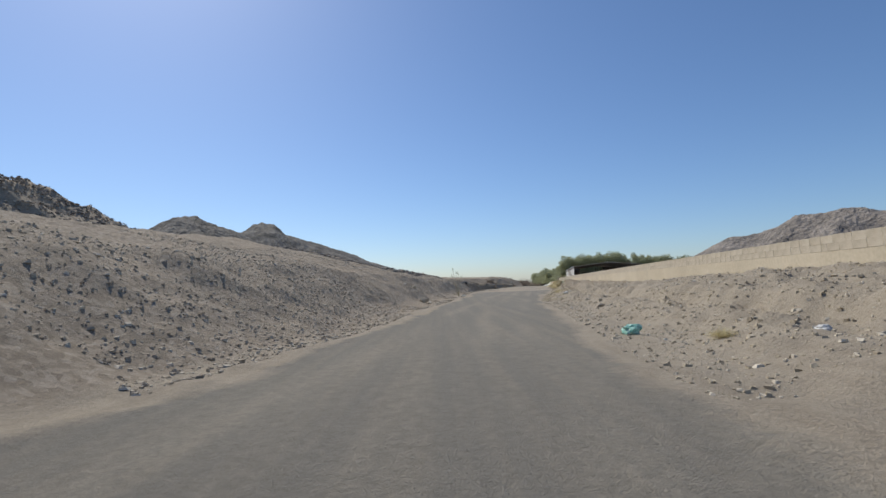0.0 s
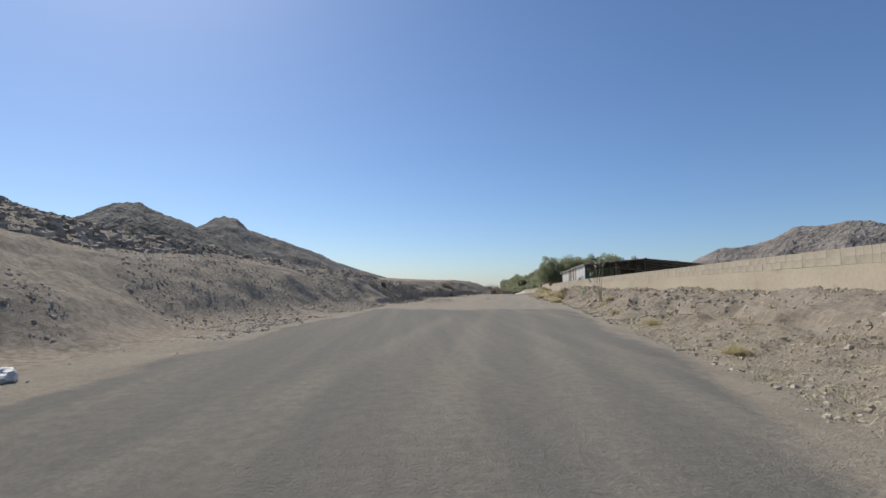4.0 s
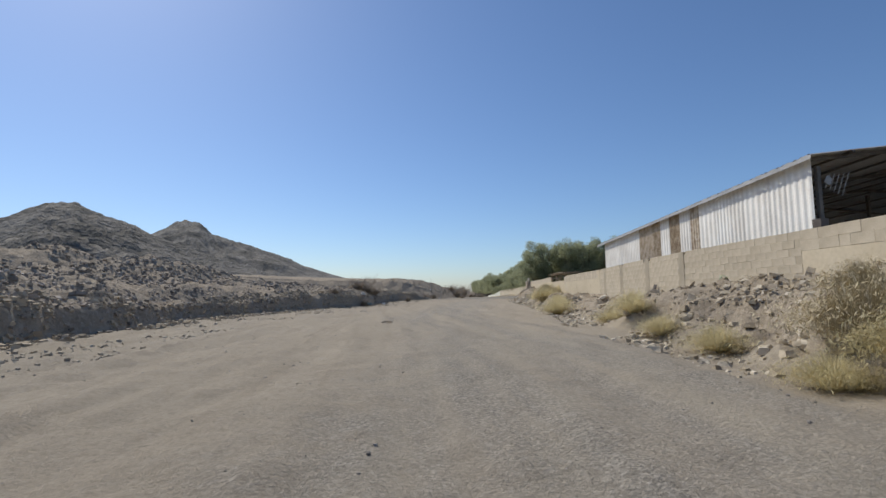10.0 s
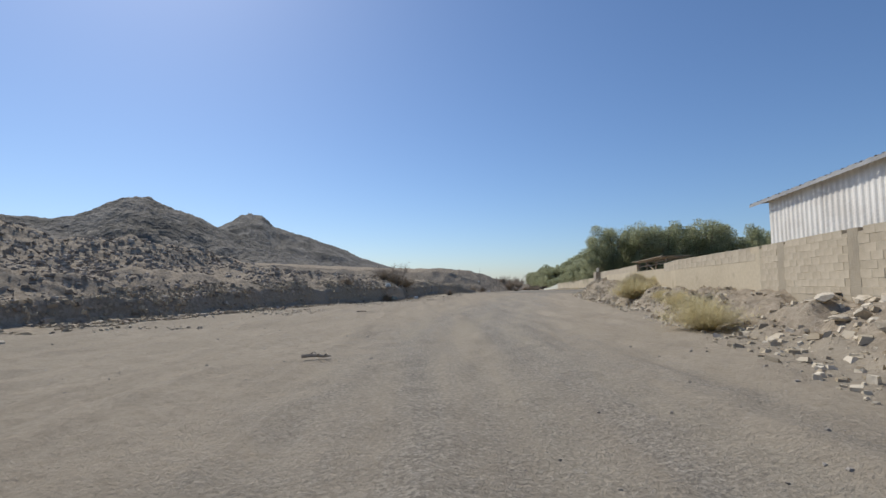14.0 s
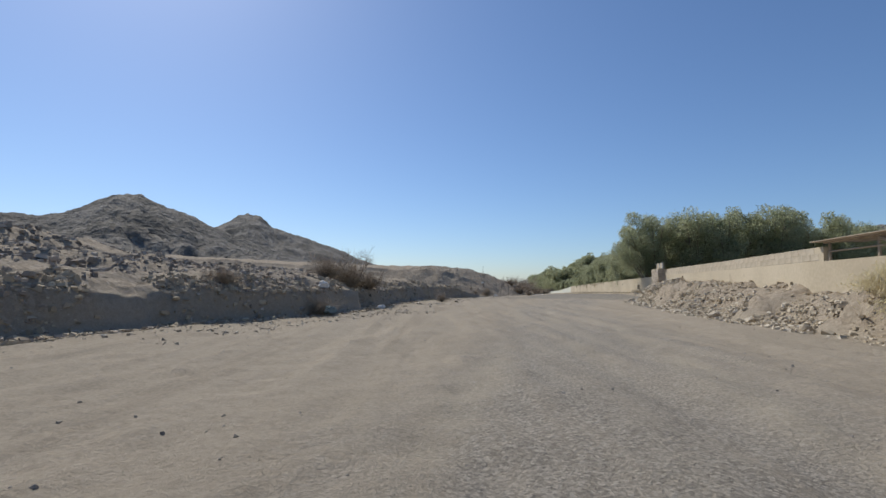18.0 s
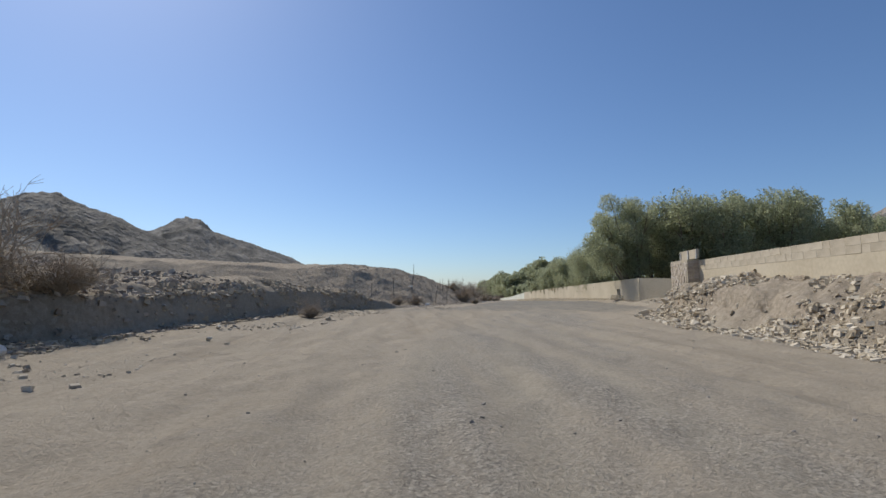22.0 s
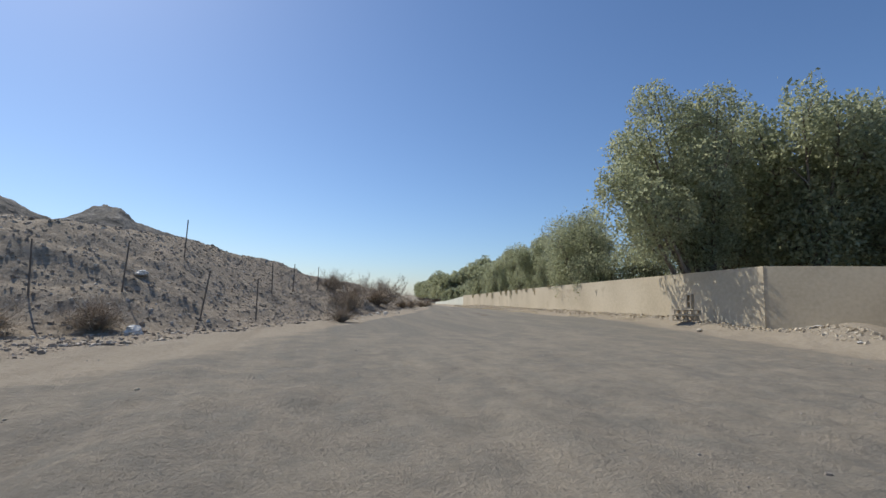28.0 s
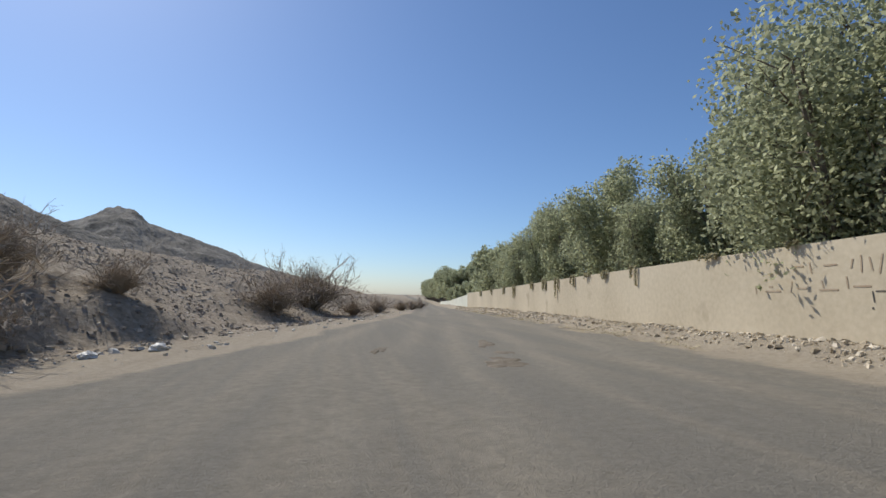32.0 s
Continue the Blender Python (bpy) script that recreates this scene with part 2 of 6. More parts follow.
def ground_material():
    """Sand and spoil with gravel and asphalt, chosen by a painted weight on the sheet."""
    m = bpy.data.materials.new("desert_ground")
    m.use_nodes = True
    nt = m.node_tree
    b = nt.nodes["Principled BSDF"]
    tex = nt.nodes.new("ShaderNodeTexCoord")

    def noise_of(scale, detail=5.0, rough=0.55):
        n = nt.nodes.new("ShaderNodeTexNoise")
        n.inputs["Scale"].default_value, n.inputs["Detail"].default_value, n.inputs["Roughness"].default_value = scale, detail, rough
        nt.links.new(tex.outputs["Object"], n.inputs["Vector"])
        return n.outputs[0]

    def ramp_of(fac, stops):
        r = nt.nodes.new("ShaderNodeValToRGB")
        el = r.color_ramp.elements
        el[0].position, el[0].color = stops[0][0], (*stops[0][1], 1)
        el[1].position, el[1].color = stops[-1][0], (*stops[-1][1], 1)
        for p, c in stops[1:-1]:
            e = el.new(p)
            e.color = (*c, 1)
        nt.links.new(fac, r.inputs[0])
        return r.outputs[0]

    def mixed(fac, a, c):
        x = nt.nodes.new("ShaderNodeMixRGB")
        nt.links.new(fac, x.inputs["Fac"])
        nt.links.new(a, x.inputs["Color1"])
        nt.links.new(c, x.inputs["Color2"])
        return x.outputs[0]

    def math_of(op, a, v):
        x = nt.nodes.new("ShaderNodeMath")
        x.operation = op
        x.use_clamp = True
        nt.links.new(a, x.inputs[0])
        if isinstance(v, float):
            x.inputs[1].default_value = v
        else:
            nt.links.new(v, x.inputs[1])
        return x.outputs[0]

    grain, stones, broad = noise_of(26.0, 8.0, 0.7), noise_of(7.0, 6.0, 0.65), noise_of(0.35, 4.0)
    sand = mixed(math_of("MULTIPLY", broad, 1.0), ramp_of(grain, [(0.3, SAND_LO), (0.5, SAND_MID), (0.72, SAND_HI)]), ramp_of(stones, [(0.35, SAND_MID), (0.6, SAND_HI), (0.75, SAND_LO)]))
    spoil = mixed(math_of("MULTIPLY", broad, 1.0), ramp_of(stones, [(0.3, SPOIL_LO), (0.5, SPOIL_MID), (0.7, SPOIL_HI)]), ramp_of(grain, [(0.3, SPOIL_LO), (0.52, SPOIL_MID), (0.72, SPOIL_HI)]))
    cells = nt.nodes.new("ShaderNodeTexVoronoi")
    cells.inputs["Scale"].default_value = 9.0
    nt.links.new(tex.outputs["Object"], cells.inputs["Vector"])
    pick = nt.nodes.new("ShaderNodeSeparateColor")
    nt.links.new(cells.outputs["Color"], pick.inputs[0])
    rubble = ramp_of(pick.outputs[0], [(0.1, SPOIL_LO), (0.5, SPOIL_MID), (0.95, (0.45, 0.38, 0.3))])
    spoil = mixed(math_of("MULTIPLY", stones, 0.85), spoil, rubble)
    turn = nt.nodes.new("ShaderNodeMapping")
    turn.inputs["Rotation"].default_value = (0, 0, radians(11.5))
    turn.inputs["Scale"].default_value = (1.7, 0.075, 1.0)
    nt.links.new(tex.outputs["Object"], turn.inputs["Vector"])
    drag = nt.nodes.new("ShaderNodeTexNoise")
    drag.inputs["Scale"].default_value, drag.inputs["Detail"].default_value, drag.inputs["Roughness"].default_value = 1.0, 6.0, 0.6
    nt.links.new(turn.outputs[0], drag.inputs["Vector"])
    streak = ramp_of(drag.outputs[0], [(0.42, (0, 0, 0)), (0.66, (1, 1, 1))])
    pebbles = nt.nodes.new("ShaderNodeTexVoronoi")
    pebbles.inputs["Scale"].default_value = 42.0
    nt.links.new(tex.outputs["Object"], pebbles.inputs["Vector"])
    tone = nt.nodes.new("ShaderNodeSeparateColor")
    nt.links.new(pebbles.outputs["Color"], tone.inputs[0])
    chips = ramp_of(tone.outputs[0], [(0.05, (0.12, 0.108, 0.088)), (0.5, (0.25, 0.223, 0.182)), (0.95, (0.47, 0.423, 0.35))])
    gravel = mixed(math_of("MULTIPLY", stones, 1.0), ramp_of(grain, [(0.3, (0.165, 0.145, 0.115)), (0.5, (0.28, 0.248, 0.2)), (0.7, (0.41, 0.366, 0.3))]), chips)
    gravel = mixed(math_of("MULTIPLY", streak, 0.75), gravel, sand)
    wheel = ramp_of(drag.outputs[0], [(0.3, (1, 1, 1)), (0.47, (0, 0, 0))])
    sand = mixed(math_of("MULTIPLY", wheel, 0.55), sand, ramp_of(grain, [(0.3, SPOIL_LO), (0.7, SAND_MID)]))
    dusty = ramp_of(stones, [(0.35, (0.21, 0.184, 0.142)), (0.65, (0.29, 0.256, 0.2))])
    asphalt = mixed(math_of("MULTIPLY", broad, 0.9), ramp_of(grain, [(0.3, (0.14, 0.128, 0.106)), (0.7, (0.245, 0.226, 0.188))]), ramp_of(stones, [(0.35, (0.165, 0.151, 0.126)), (0.7, (0.23, 0.212, 0.176))]))
    asphalt = mixed(math_of("MULTIPLY", streak, 0.6), asphalt, dusty)
    layer = nt.nodes.new("ShaderNodeVertexColor")
    layer.layer_name = "surface"
    split = nt.nodes.new("ShaderNodeSeparateColor")
    nt.links.new(layer.outputs[0], split.inputs[0])
    edge = noise_of(1.6, 6.0, 0.7)
    fine_dust = ramp_of(grain, [(0.3, (0.29, 0.25, 0.184)), (0.7, (0.44, 0.384, 0.294))])
    worn = math_of("MULTIPLY", layer.outputs["Alpha"], stones)
    gravel = mixed(worn, gravel, fine_dust)
    asphalt = mixed(math_of("MULTIPLY", worn, 0.45), asphalt, fine_dust)

    def weight(channel):
        s = nt.nodes.new("ShaderNodeMath")
        s.operation = "MULTIPLY_ADD"
        nt.links.new(edge, s.inputs[0])
        s.inputs[1].default_value = 0.9
        o = nt.nodes.new("ShaderNodeMath")
        o.operation = "SUBTRACT"
        nt.links.new(split.outputs[channel], o.inputs[0])
        o.inputs[1].default_value = 0.45
        nt.links.new(o.outputs[0], s.inputs[2])
        r = nt.nodes.new("ShaderNodeMapRange")
        r.inputs["From Min"].default_value, r.inputs["From Max"].default_value = 0.3, 0.7
        nt.links.new(s.outputs[0], r.inputs["Value"])
        return r.outputs[0]

    colour = mixed(weight(0), sand, spoil)
    colour = mixed(weight(1), colour, gravel)
    colour = mixed(weight(2), colour, asphalt)
    nt.links.new(colour, b.inputs["Base Color"])
    b.inputs["Roughness"].default_value = 0.95
    b.inputs["Specular IOR Level"].default_value = 0.15
    bp = nt.nodes.new("ShaderNodeBump")
    bp.inputs["Distance"].default_value = 0.032
    tall = nt.nodes.new("ShaderNodeMath")
    tall.operation = "MULTIPLY_ADD"
    nt.links.new(math_of("MULTIPLY", pick.outputs[0], 0.6), tall.inputs[0])
    nt.links.new(weight(0), tall.inputs[1])
    loose = nt.nodes.new("ShaderNodeMath")
    loose.operation = "SUBTRACT"
    loose.use_clamp = True
    loose.inputs[0].default_value = 1.0
    nt.links.new(weight(2), loose.inputs[1])
    lumps = nt.nodes.new("ShaderNodeMath")
    lumps.operation = "MULTIPLY_ADD"
    nt.links.new(noise_of(11.0, 5.0, 0.75), lumps.inputs[0])
    nt.links.new(math_of("MULTIPLY", loose.outputs[0], 2.2), lumps.inputs[1])
    lumps.inputs[1].default_value = 1.0
    nt.links.new(grain, lumps.inputs[2])
    nt.links.new(lumps.outputs[0], tall.inputs[2])
    nt.links.new(tall.outputs[0], bp.inputs["Height"])
    bp.inputs["Strength"].default_value = 0.9
    nt.links.new(bp.outputs[0], b.inputs["Normal"])
    return m


SAND_LO, SAND_MID, SAND_HI = (0.195, 0.163, 0.12), (0.305, 0.259, 0.194), (0.41, 0.352, 0.27)
SPOIL_LO, SPOIL_MID, SPOIL_HI = (0.185, 0.15, 0.108), (0.335, 0.278, 0.206), (0.5, 0.424, 0.326)
GROUND = ground_material()
HILL_ROCK = material("hill_rock", [(0.07, 0.065, 0.056), (0.145, 0.133, 0.114), (0.25, 0.228, 0.195)], 0.012, 0.95, 1.0, 0.13, 14)
FAR_ROCK = material("far_hill_rock", [(0.08, 0.074, 0.064), (0.15, 0.138, 0.119), (0.24, 0.22, 0.19)], 0.008, 0.95, 1.0, 0.07, 12)
NEAR_ROCK = material("near_hill_rock", [(0.15, 0.135, 0.118), (0.25, 0.218, 0.185), (0.34, 0.3, 0.256)], 0.06, 0.95, 0.6, 0.4, 12)
STONE = material("broken_stone", [(0.38, 0.32, 0.235), (0.5, 0.43, 0.325), (0.6, 0.53, 0.42)], 2.0, 0.9, 0.5, 14, 6, rand=0.35)
RENDERED = material("sand_render", [(0.47, 0.4, 0.286), (0.54, 0.464, 0.335), (0.6, 0.52, 0.385)], 0.3, 0.92, 0.08, 9, 8, spots=((0.43, 0.36, 0.255), 0.8, 0.64))
PAINTED = material("pale_painted_render", [(0.56, 0.56, 0.47), (0.64, 0.64, 0.54), (0.7, 0.7, 0.6)], 0.4, 0.9, 0.08, 9, 8)
BLOCK = material("concrete_block", [(0.42, 0.36, 0.268), (0.49, 0.423, 0.318), (0.55, 0.48, 0.366)], 2.0, 0.92, 0.25, 40, rand=0.2)
MORTAR = material("mortar", [(0.41, 0.352, 0.262), (0.48, 0.415, 0.312)], 2.0, 0.95, 0.4, 30)
PILLAR_STONE = material("pillar_stone", [(0.36, 0.3, 0.235), (0.45, 0.385, 0.31), (0.54, 0.47, 0.385)], 2.0, 0.9, 0.4, 16, rand=0.4)
TIN_WHITE = material("white_tin", [(0.74, 0.7, 0.63), (0.84, 0.805, 0.735), (0.89, 0.865, 0.8)], 1.2, 0.6, 0.08, 18, spots=((0.4, 0.3, 0.2), 2.2, 0.72), rand=0.2)
TIN_PATCHY = material("patchy_tin", [(0.3, 0.22, 0.14), (0.5, 0.41, 0.3), (0.68, 0.6, 0.48)], 2.6, 0.75, 0.15, 8, spots=((0.09, 0.065, 0.045), 1.7, 0.6))
TIN_RUST = material("rusty_tin", [(0.34, 0.25, 0.155), (0.5, 0.395, 0.265), (0.66, 0.56, 0.43)], 3.5, 0.75, 0.15, 12, rand=0.3)
TRIM_TIN = material("trim_tin", [(0.32, 0.315, 0.305), (0.44, 0.435, 0.42)], 1.5, 0.5, 0.05, 12)
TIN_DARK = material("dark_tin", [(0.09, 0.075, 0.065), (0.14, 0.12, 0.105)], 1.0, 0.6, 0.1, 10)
TIN_ROOF = material("roof_tin", [(0.3, 0.29, 0.27), (0.42, 0.41, 0.39)], 0.8, 0.5, 0.1, 10, spots=((0.22, 0.15, 0.1), 1.4, 0.6))
STEEL = material("dusty_steel", [(0.1, 0.09, 0.08), (0.2, 0.17, 0.14)], 3.0, 0.6, 0.1, 25, metal=0.4)
BARK = material("grey_bark", [(0.12, 0.1, 0.08), (0.24, 0.2, 0.16)], 3.0, 0.95, 0.6, 20)
TWIG = material("dry_twig", [(0.31, 0.252, 0.19), (0.47, 0.395, 0.305)], 3.0, 0.95, 0.2, 20)
STRAW = material("dry_straw", [(0.42, 0.35, 0.22), (0.6, 0.52, 0.35)], 3.0, 0.95, 0.0, 20)
PLASTIC_WHITE = material("white_plastic", [(0.5, 0.48, 0.44), (0.72, 0.71, 0.67)], 6.0, 0.5, 0.2, 30)
PLASTIC_GREEN = material("green_plastic", [(0.1, 0.42, 0.3), (0.5, 0.68, 0.58)], 9.0, 0.45, 0.3, 30)
RUBBER = material("worn_rubber", [(0.02, 0.02, 0.02), (0.05, 0.048, 0.045)], 5.0, 0.8, 0.2, 40)


def leaf_material(name, lo, hi):
    m = bpy.data.materials.new(name)
    m.use_nodes = True
    nt = m.node_tree
    b = nt.nodes["Principled BSDF"]
    geo, ramp = nt.nodes.new("ShaderNodeNewGeometry"), nt.nodes.new("ShaderNodeValToRGB")
    ramp.color_ramp.elements[0].color, ramp.color_ramp.elements[1].color = (*lo, 1), (*hi, 1)
    nt.links.new(geo.outputs["Random Per Island"], ramp.inputs[0])
    nt.links.new(ramp.outputs[0], b.inputs["Base Color"])
    b.inputs["Roughness"].default_value = 0.55
    b.inputs["Specular IOR Level"].default_value = 0.15
    tr = nt.nodes.new("ShaderNodeBsdfTranslucent")
    glow = nt.nodes.new("ShaderNodeValToRGB")
    glow.color_ramp.elements[0].color, glow.color_ramp.elements[1].color = [(*(min(0.85, 1.25 * v) for v in c), 1) for c in (lo, hi)]
    nt.links.new(geo.outputs["Random Per Island"], glow.inputs[0])
    nt.links.new(glow.outputs[0], tr.inputs["Color"])
    mix = nt.nodes.new("ShaderNodeMixShader")
    mix.inputs[0].default_value = 0.6
    nt.links.new(b.outputs[0], mix.inputs[1])
    nt.links.new(tr.outputs[0], mix.inputs[2])
    nt.links.new(mix.outputs[0], nt.nodes["Material Output"].inputs["Surface"])
    return m


LEAF = leaf_material("tree_leaf", (0.232, 0.25, 0.152), (0.455, 0.47, 0.303))
CREEPER_LEAF = leaf_material("creeper_leaf", (0.24, 0.22, 0.14), (0.46, 0.42, 0.28))
LEAF_DRY = leaf_material("scrub_leaf", (0.45, 0.395, 0.225), (0.62, 0.55, 0.345))
LEAF_GREY = leaf_material("milkweed_leaf", (0.22, 0.245, 0.175), (0.42, 0.45, 0.34))


# ---- building helpers ----
def mesh_of(name, verts, faces, mat, smooth=False):
    me = bpy.data.meshes.new(name)
    me.from_pydata([tuple(v) for v in verts], [], [tuple(f) for f in faces])
    me.materials.append(mat)
    if smooth:
        me.polygons.foreach_set("use_smooth", [True] * len(me.polygons))
    me.update()
    return me


def under(ob, parent):
    ob.parent = parent
    return ob


def part(name, bm, mat, parent, label=""):
    me = bpy.data.meshes.new(name)
    bm.to_mesh(me)
    bm.free()
    me.materials.append(mat)
    ob = new(name, me)
    ob.parent = parent
    return tagged(ob, label)


def box(bm, cx, cy, cz, sx, sy, sz, m=None):
    """A box of full size s centred at c, through the pose m."""
    pts = [Vector((cx + i * sx / 2, cy + j * sy / 2, cz + k * sz / 2)) for i in (-1, 1) for j in (-1, 1) for k in (-1, 1)]
    vs = [bm.verts.new(m @ p if m else p) for p in pts]
    for f in ((0, 1, 3, 2), (4, 6, 7, 5), (0, 4, 5, 1), (2, 3, 7, 6), (0, 2, 6, 4), (1, 5, 7, 3)):
        bm.faces.new([vs[i] for i in f])


def tube(bm, pts, radii, sides=6):
    """A tapered tube along points."""
    rings = []
    for i, p in enumerate(pts):
        p = Vector(p)
        d = (Vector(pts[min(i + 1, len(pts) - 1)]) - Vector(pts[max(i - 1, 0)])).normalized()
        a = d.orthogonal().normalized()
        c = d.cross(a)
        rings.append([bm.verts.new(p + radii[i] * (math.cos(2 * math.pi * k / sides) * a + math.sin(2 * math.pi * k / sides) * c)) for k in range(sides)])
    for r, s in zip(rings, rings[1:]):
        for k in range(sides):
            bm.faces.new((r[k], r[(k + 1) % sides], s[(k + 1) % sides], s[k]))
    bm.faces.new(rings[0][::-1])
    bm.faces.new(rings[-1])


def rock_mesh(name, mat, seed, flat=0.7):
    rng = random.Random(seed)
    bm = bmesh.new()
    bmesh.ops.create_icosphere(bm, subdivisions=2, radius=0.5)
    off = Vector((rng.uniform(-9, 9), rng.uniform(-9, 9), seed))
    for v in bm.verts:
        n = noise.noise(v.co * 2.2 + off) * 0.5 + noise.noise(v.co * 5 + off) * 0.2
        v.co *= 1 + n * 0.7
        v.co.z *= flat
    planes = [(Vector((rng.gauss(0, 1), rng.gauss(0, 1), rng.gauss(0, 0.7))).normalized(), rng.uniform(0.2, 0.36)) for _ in range(11)]
    for v in bm.verts:
        for n, d in planes:
            e = v.co.dot(n) - d
            if e > 0:
                v.co -= n * e
    me = bpy.data.meshes.new(name)
    bm.to_mesh(me)
    bm.free()
    me.materials.append(mat)
    return me


# ---- ground sheet ----
def spaced(parts):
    out = []
    for a, b, n in parts:
        out += list(np.linspace(a, b, n, endpoint=False))
    return np.array(out + [parts[-1][1]])


def build_ground():
    s = spaced([(-3000, -400, 14), (-400, -190, 14), (-190, -80, 40), (-80, -50, 30), (-50, -26, 70), (-26, -16, 36), (-16, 13, 210), (13, 40, 50), (40, 120, 24), (120, 500, 16), (500, 3000, 12)])
    y = spaced([(-3000, -300, 10), (-300, -20, 40), (-20, 0, 40), (0, 80, 400), (80, 215, 820), (215, 262, 150), (262, 300, 50), (300, 500, 70), (500, 4500, 40)])
    S, Y = np.meshgrid(s, y)
    near = np.exp(-(S / 900.0) ** 2)
    X = S + centre(Y) * near
    Z = ground_z(X, Y)
    far = step(200, 900, np.hypot(X - 20, Y - 100))
    Z = Z * (1 - far) + (-2.0 + 4.0 * fbm(X / 300, Y / 300, 3, 61)) * far * step(300, 1500, np.abs(X))
    nx, ny = len(s), len(y)
    idx = np.arange(nx * ny).reshape(ny, nx)
    quads = np.stack([idx[:-1, :-1], idx[:-1, 1:], idx[1:, 1:], idx[1:, :-1]], -1).reshape(-1, 4)
    me = bpy.data.meshes.new("ground")
    me.vertices.add(nx * ny)
    me.vertices.foreach_set("co", np.stack([X, Y, Z], -1).ravel())
    me.loops.add(quads.size)
    me.loops.foreach_set("vertex_index", quads.ravel())
    me.polygons.add(len(quads))
    me.polygons.foreach_set("loop_start", np.arange(0, quads.size, 4))
    me.update(calc_edges=True)
    me.polygons.foreach_set("use_smooth", np.ones(len(quads), bool))
    le, re = left_edge(Y), right_edge(Y)
    paved = (1 - step(68, 84, Y + 3.0 * fbm(X / 2.5, Y / 6.0, 3, 49))) + step(164, 175, Y + 2.5 * fbm(X / 3.0, Y / 4.0, 3, 46)) * (0.6 + 0.4 * step(184, 197, Y))
    lane_l = np.where(Y < 130, le + 0.2, le + 1.2)
    lane_r = np.where(Y < 130, re - 0.2, re - 0.1)
    patchy = 0.35 * fbm(X / 1.3, Y / 3.5, 3, 45)
    road = paved * step(-0.6, 0.7, X - lane_l + patchy) * step(-0.6, 0.7, lane_r - X + patchy)
    open_ground = step(-0.3, 0.8, np.minimum(X - le, re - X))
    track = np.exp(-((X - centre(Y) - 1.0) / 3.0) ** 2)
    gravel = (1 - paved) * open_ground * track * 0.9
    spoil = step(0.3, 1.6, le - X) * np.interp(Y, [-50, 60, 90, 130, 160, 175, 300], [0.85, 0.9, 0.9, 0.75, 0.6, 0.7, 0.85])
    bank_r = step(0.08, 0.35, (X - re) / np.maximum(wall_x(Y) - re, 1.2)) * step(30, 60, Y) * (1 - step(164, 172, Y))
    spoil = np.maximum(spoil, 0.62 * bank_r)
    ruts = sum(np.exp(-((X - centre(Y) - o - 0.25 * fbm(Y / 9.0, X * 0 + o, 2, 47)) / 0.3) ** 2) for o in (-0.8, 0.75, 2.1, 3.6, -2.6))
    ruts = np.clip(ruts * (0.6 + 0.8 * fbm(X / 1.5, Y / 6.0, 3, 48)), 0, 1)
    col = np.stack([spoil, gravel, road, ruts], -1).reshape(-1, 4)
    layer = me.color_attributes.new("surface", "FLOAT_COLOR", "POINT")
    layer.data.foreach_set("color", col.ravel())
    me.materials.append(GROUND)
    return tagged(new("ground", me), "dusty desert ground with gravel track, worn asphalt and spoil banks", "ground", kind="structure")


build_ground()


# ---- hills ----
def build_hills(name, label, az0, az1, near, far, crest, seed, n_a=260, n_r=60, mat=None):
    """A rocky range: crest(az) gives the skyline's angle in degrees, seen from the middle of the road."""
    ox, oy = 20.0, 100.0
    a, r = np.radians(np.linspace(az0, az1, n_a)), np.linspace(0, 1, n_r)
    A, R = np.meshgrid(a, r)
    D = near + (far - near) * R
    top = np.tan(np.radians(crest(np.degrees(A)))) * (near + (far - near) * 0.62) * 1.04
    prof = np.where(R < 0.62, (R / 0.62) ** 1.25, 1 - 0.8 * (np.clip(R - 0.62, 0, 1) / 0.38) ** 1.5)
    X, Y = ox + D * np.sin(A), oy + D * np.cos(A)
    k = (far - near) / 10.0
    Z = top * prof + (fbm(X / k, Y / k, 6, seed, True) - 0.45) * top * 0.17 * np.sin(np.pi * np.clip(R / 0.62, 0, 1)) ** 0.8 * (R < 0.62) - 3
    Z = Z + 0.02 * top * fbm(X / (k * 0.22), Y / (k * 0.22), 3, seed + 7) + 0.016 * top * fbm(X / (k * 0.07), Y / (k * 0.07), 3, seed + 9, True)
    idx = np.arange(n_a * n_r).reshape(n_r, n_a)
    q = np.stack([idx[:-1, :-1], idx[:-1, 1:], idx[1:, 1:], idx[1:, :-1]], -1).reshape(-1, 4)
    me = mesh_of(name, np.stack([X, Y, Z], -1).reshape(-1, 3), q[:, ::-1], mat or HILL_ROCK, True)
    return tagged(new(name, me), label, "hill", kind="structure")


def crest_near(az):
    return np.interp(az, [-80, -60, -50, -44, -39, -37.1, -35.6, -34.2, -33.2, -32.2, -31.1, -29.6, -28.2, -27, -25.6, -24.3, -21, -17, -13, -9, -6, 0],
                     [5.5, 7.0, 6.2, 6.4, 6.2, 6.6, 7.3, 8.1, 8.55, 8.75, 8.7, 8.1, 7.7, 7.4, 6.7, 6.1, 4.9, 3.6, 2.5, 1.5, 0.7, 0])


def crest_left(az):
    return np.interp(az, [-45, -35, -28, -25.6, -24.3, -23.6, -22.5, -21.4, -20.3, -18.7, -17, -14.7, -12.9, -11.1, -9.2, -6.6, -4, -1, 1],
                     [3.5, 4.5, 5.4, 5.8, 6.25, 6.7, 7.3, 7.65, 7.35, 6.35, 5.75, 5.1, 4.6, 3.9, 3.1, 2.3, 1.6, 0.8, 0])


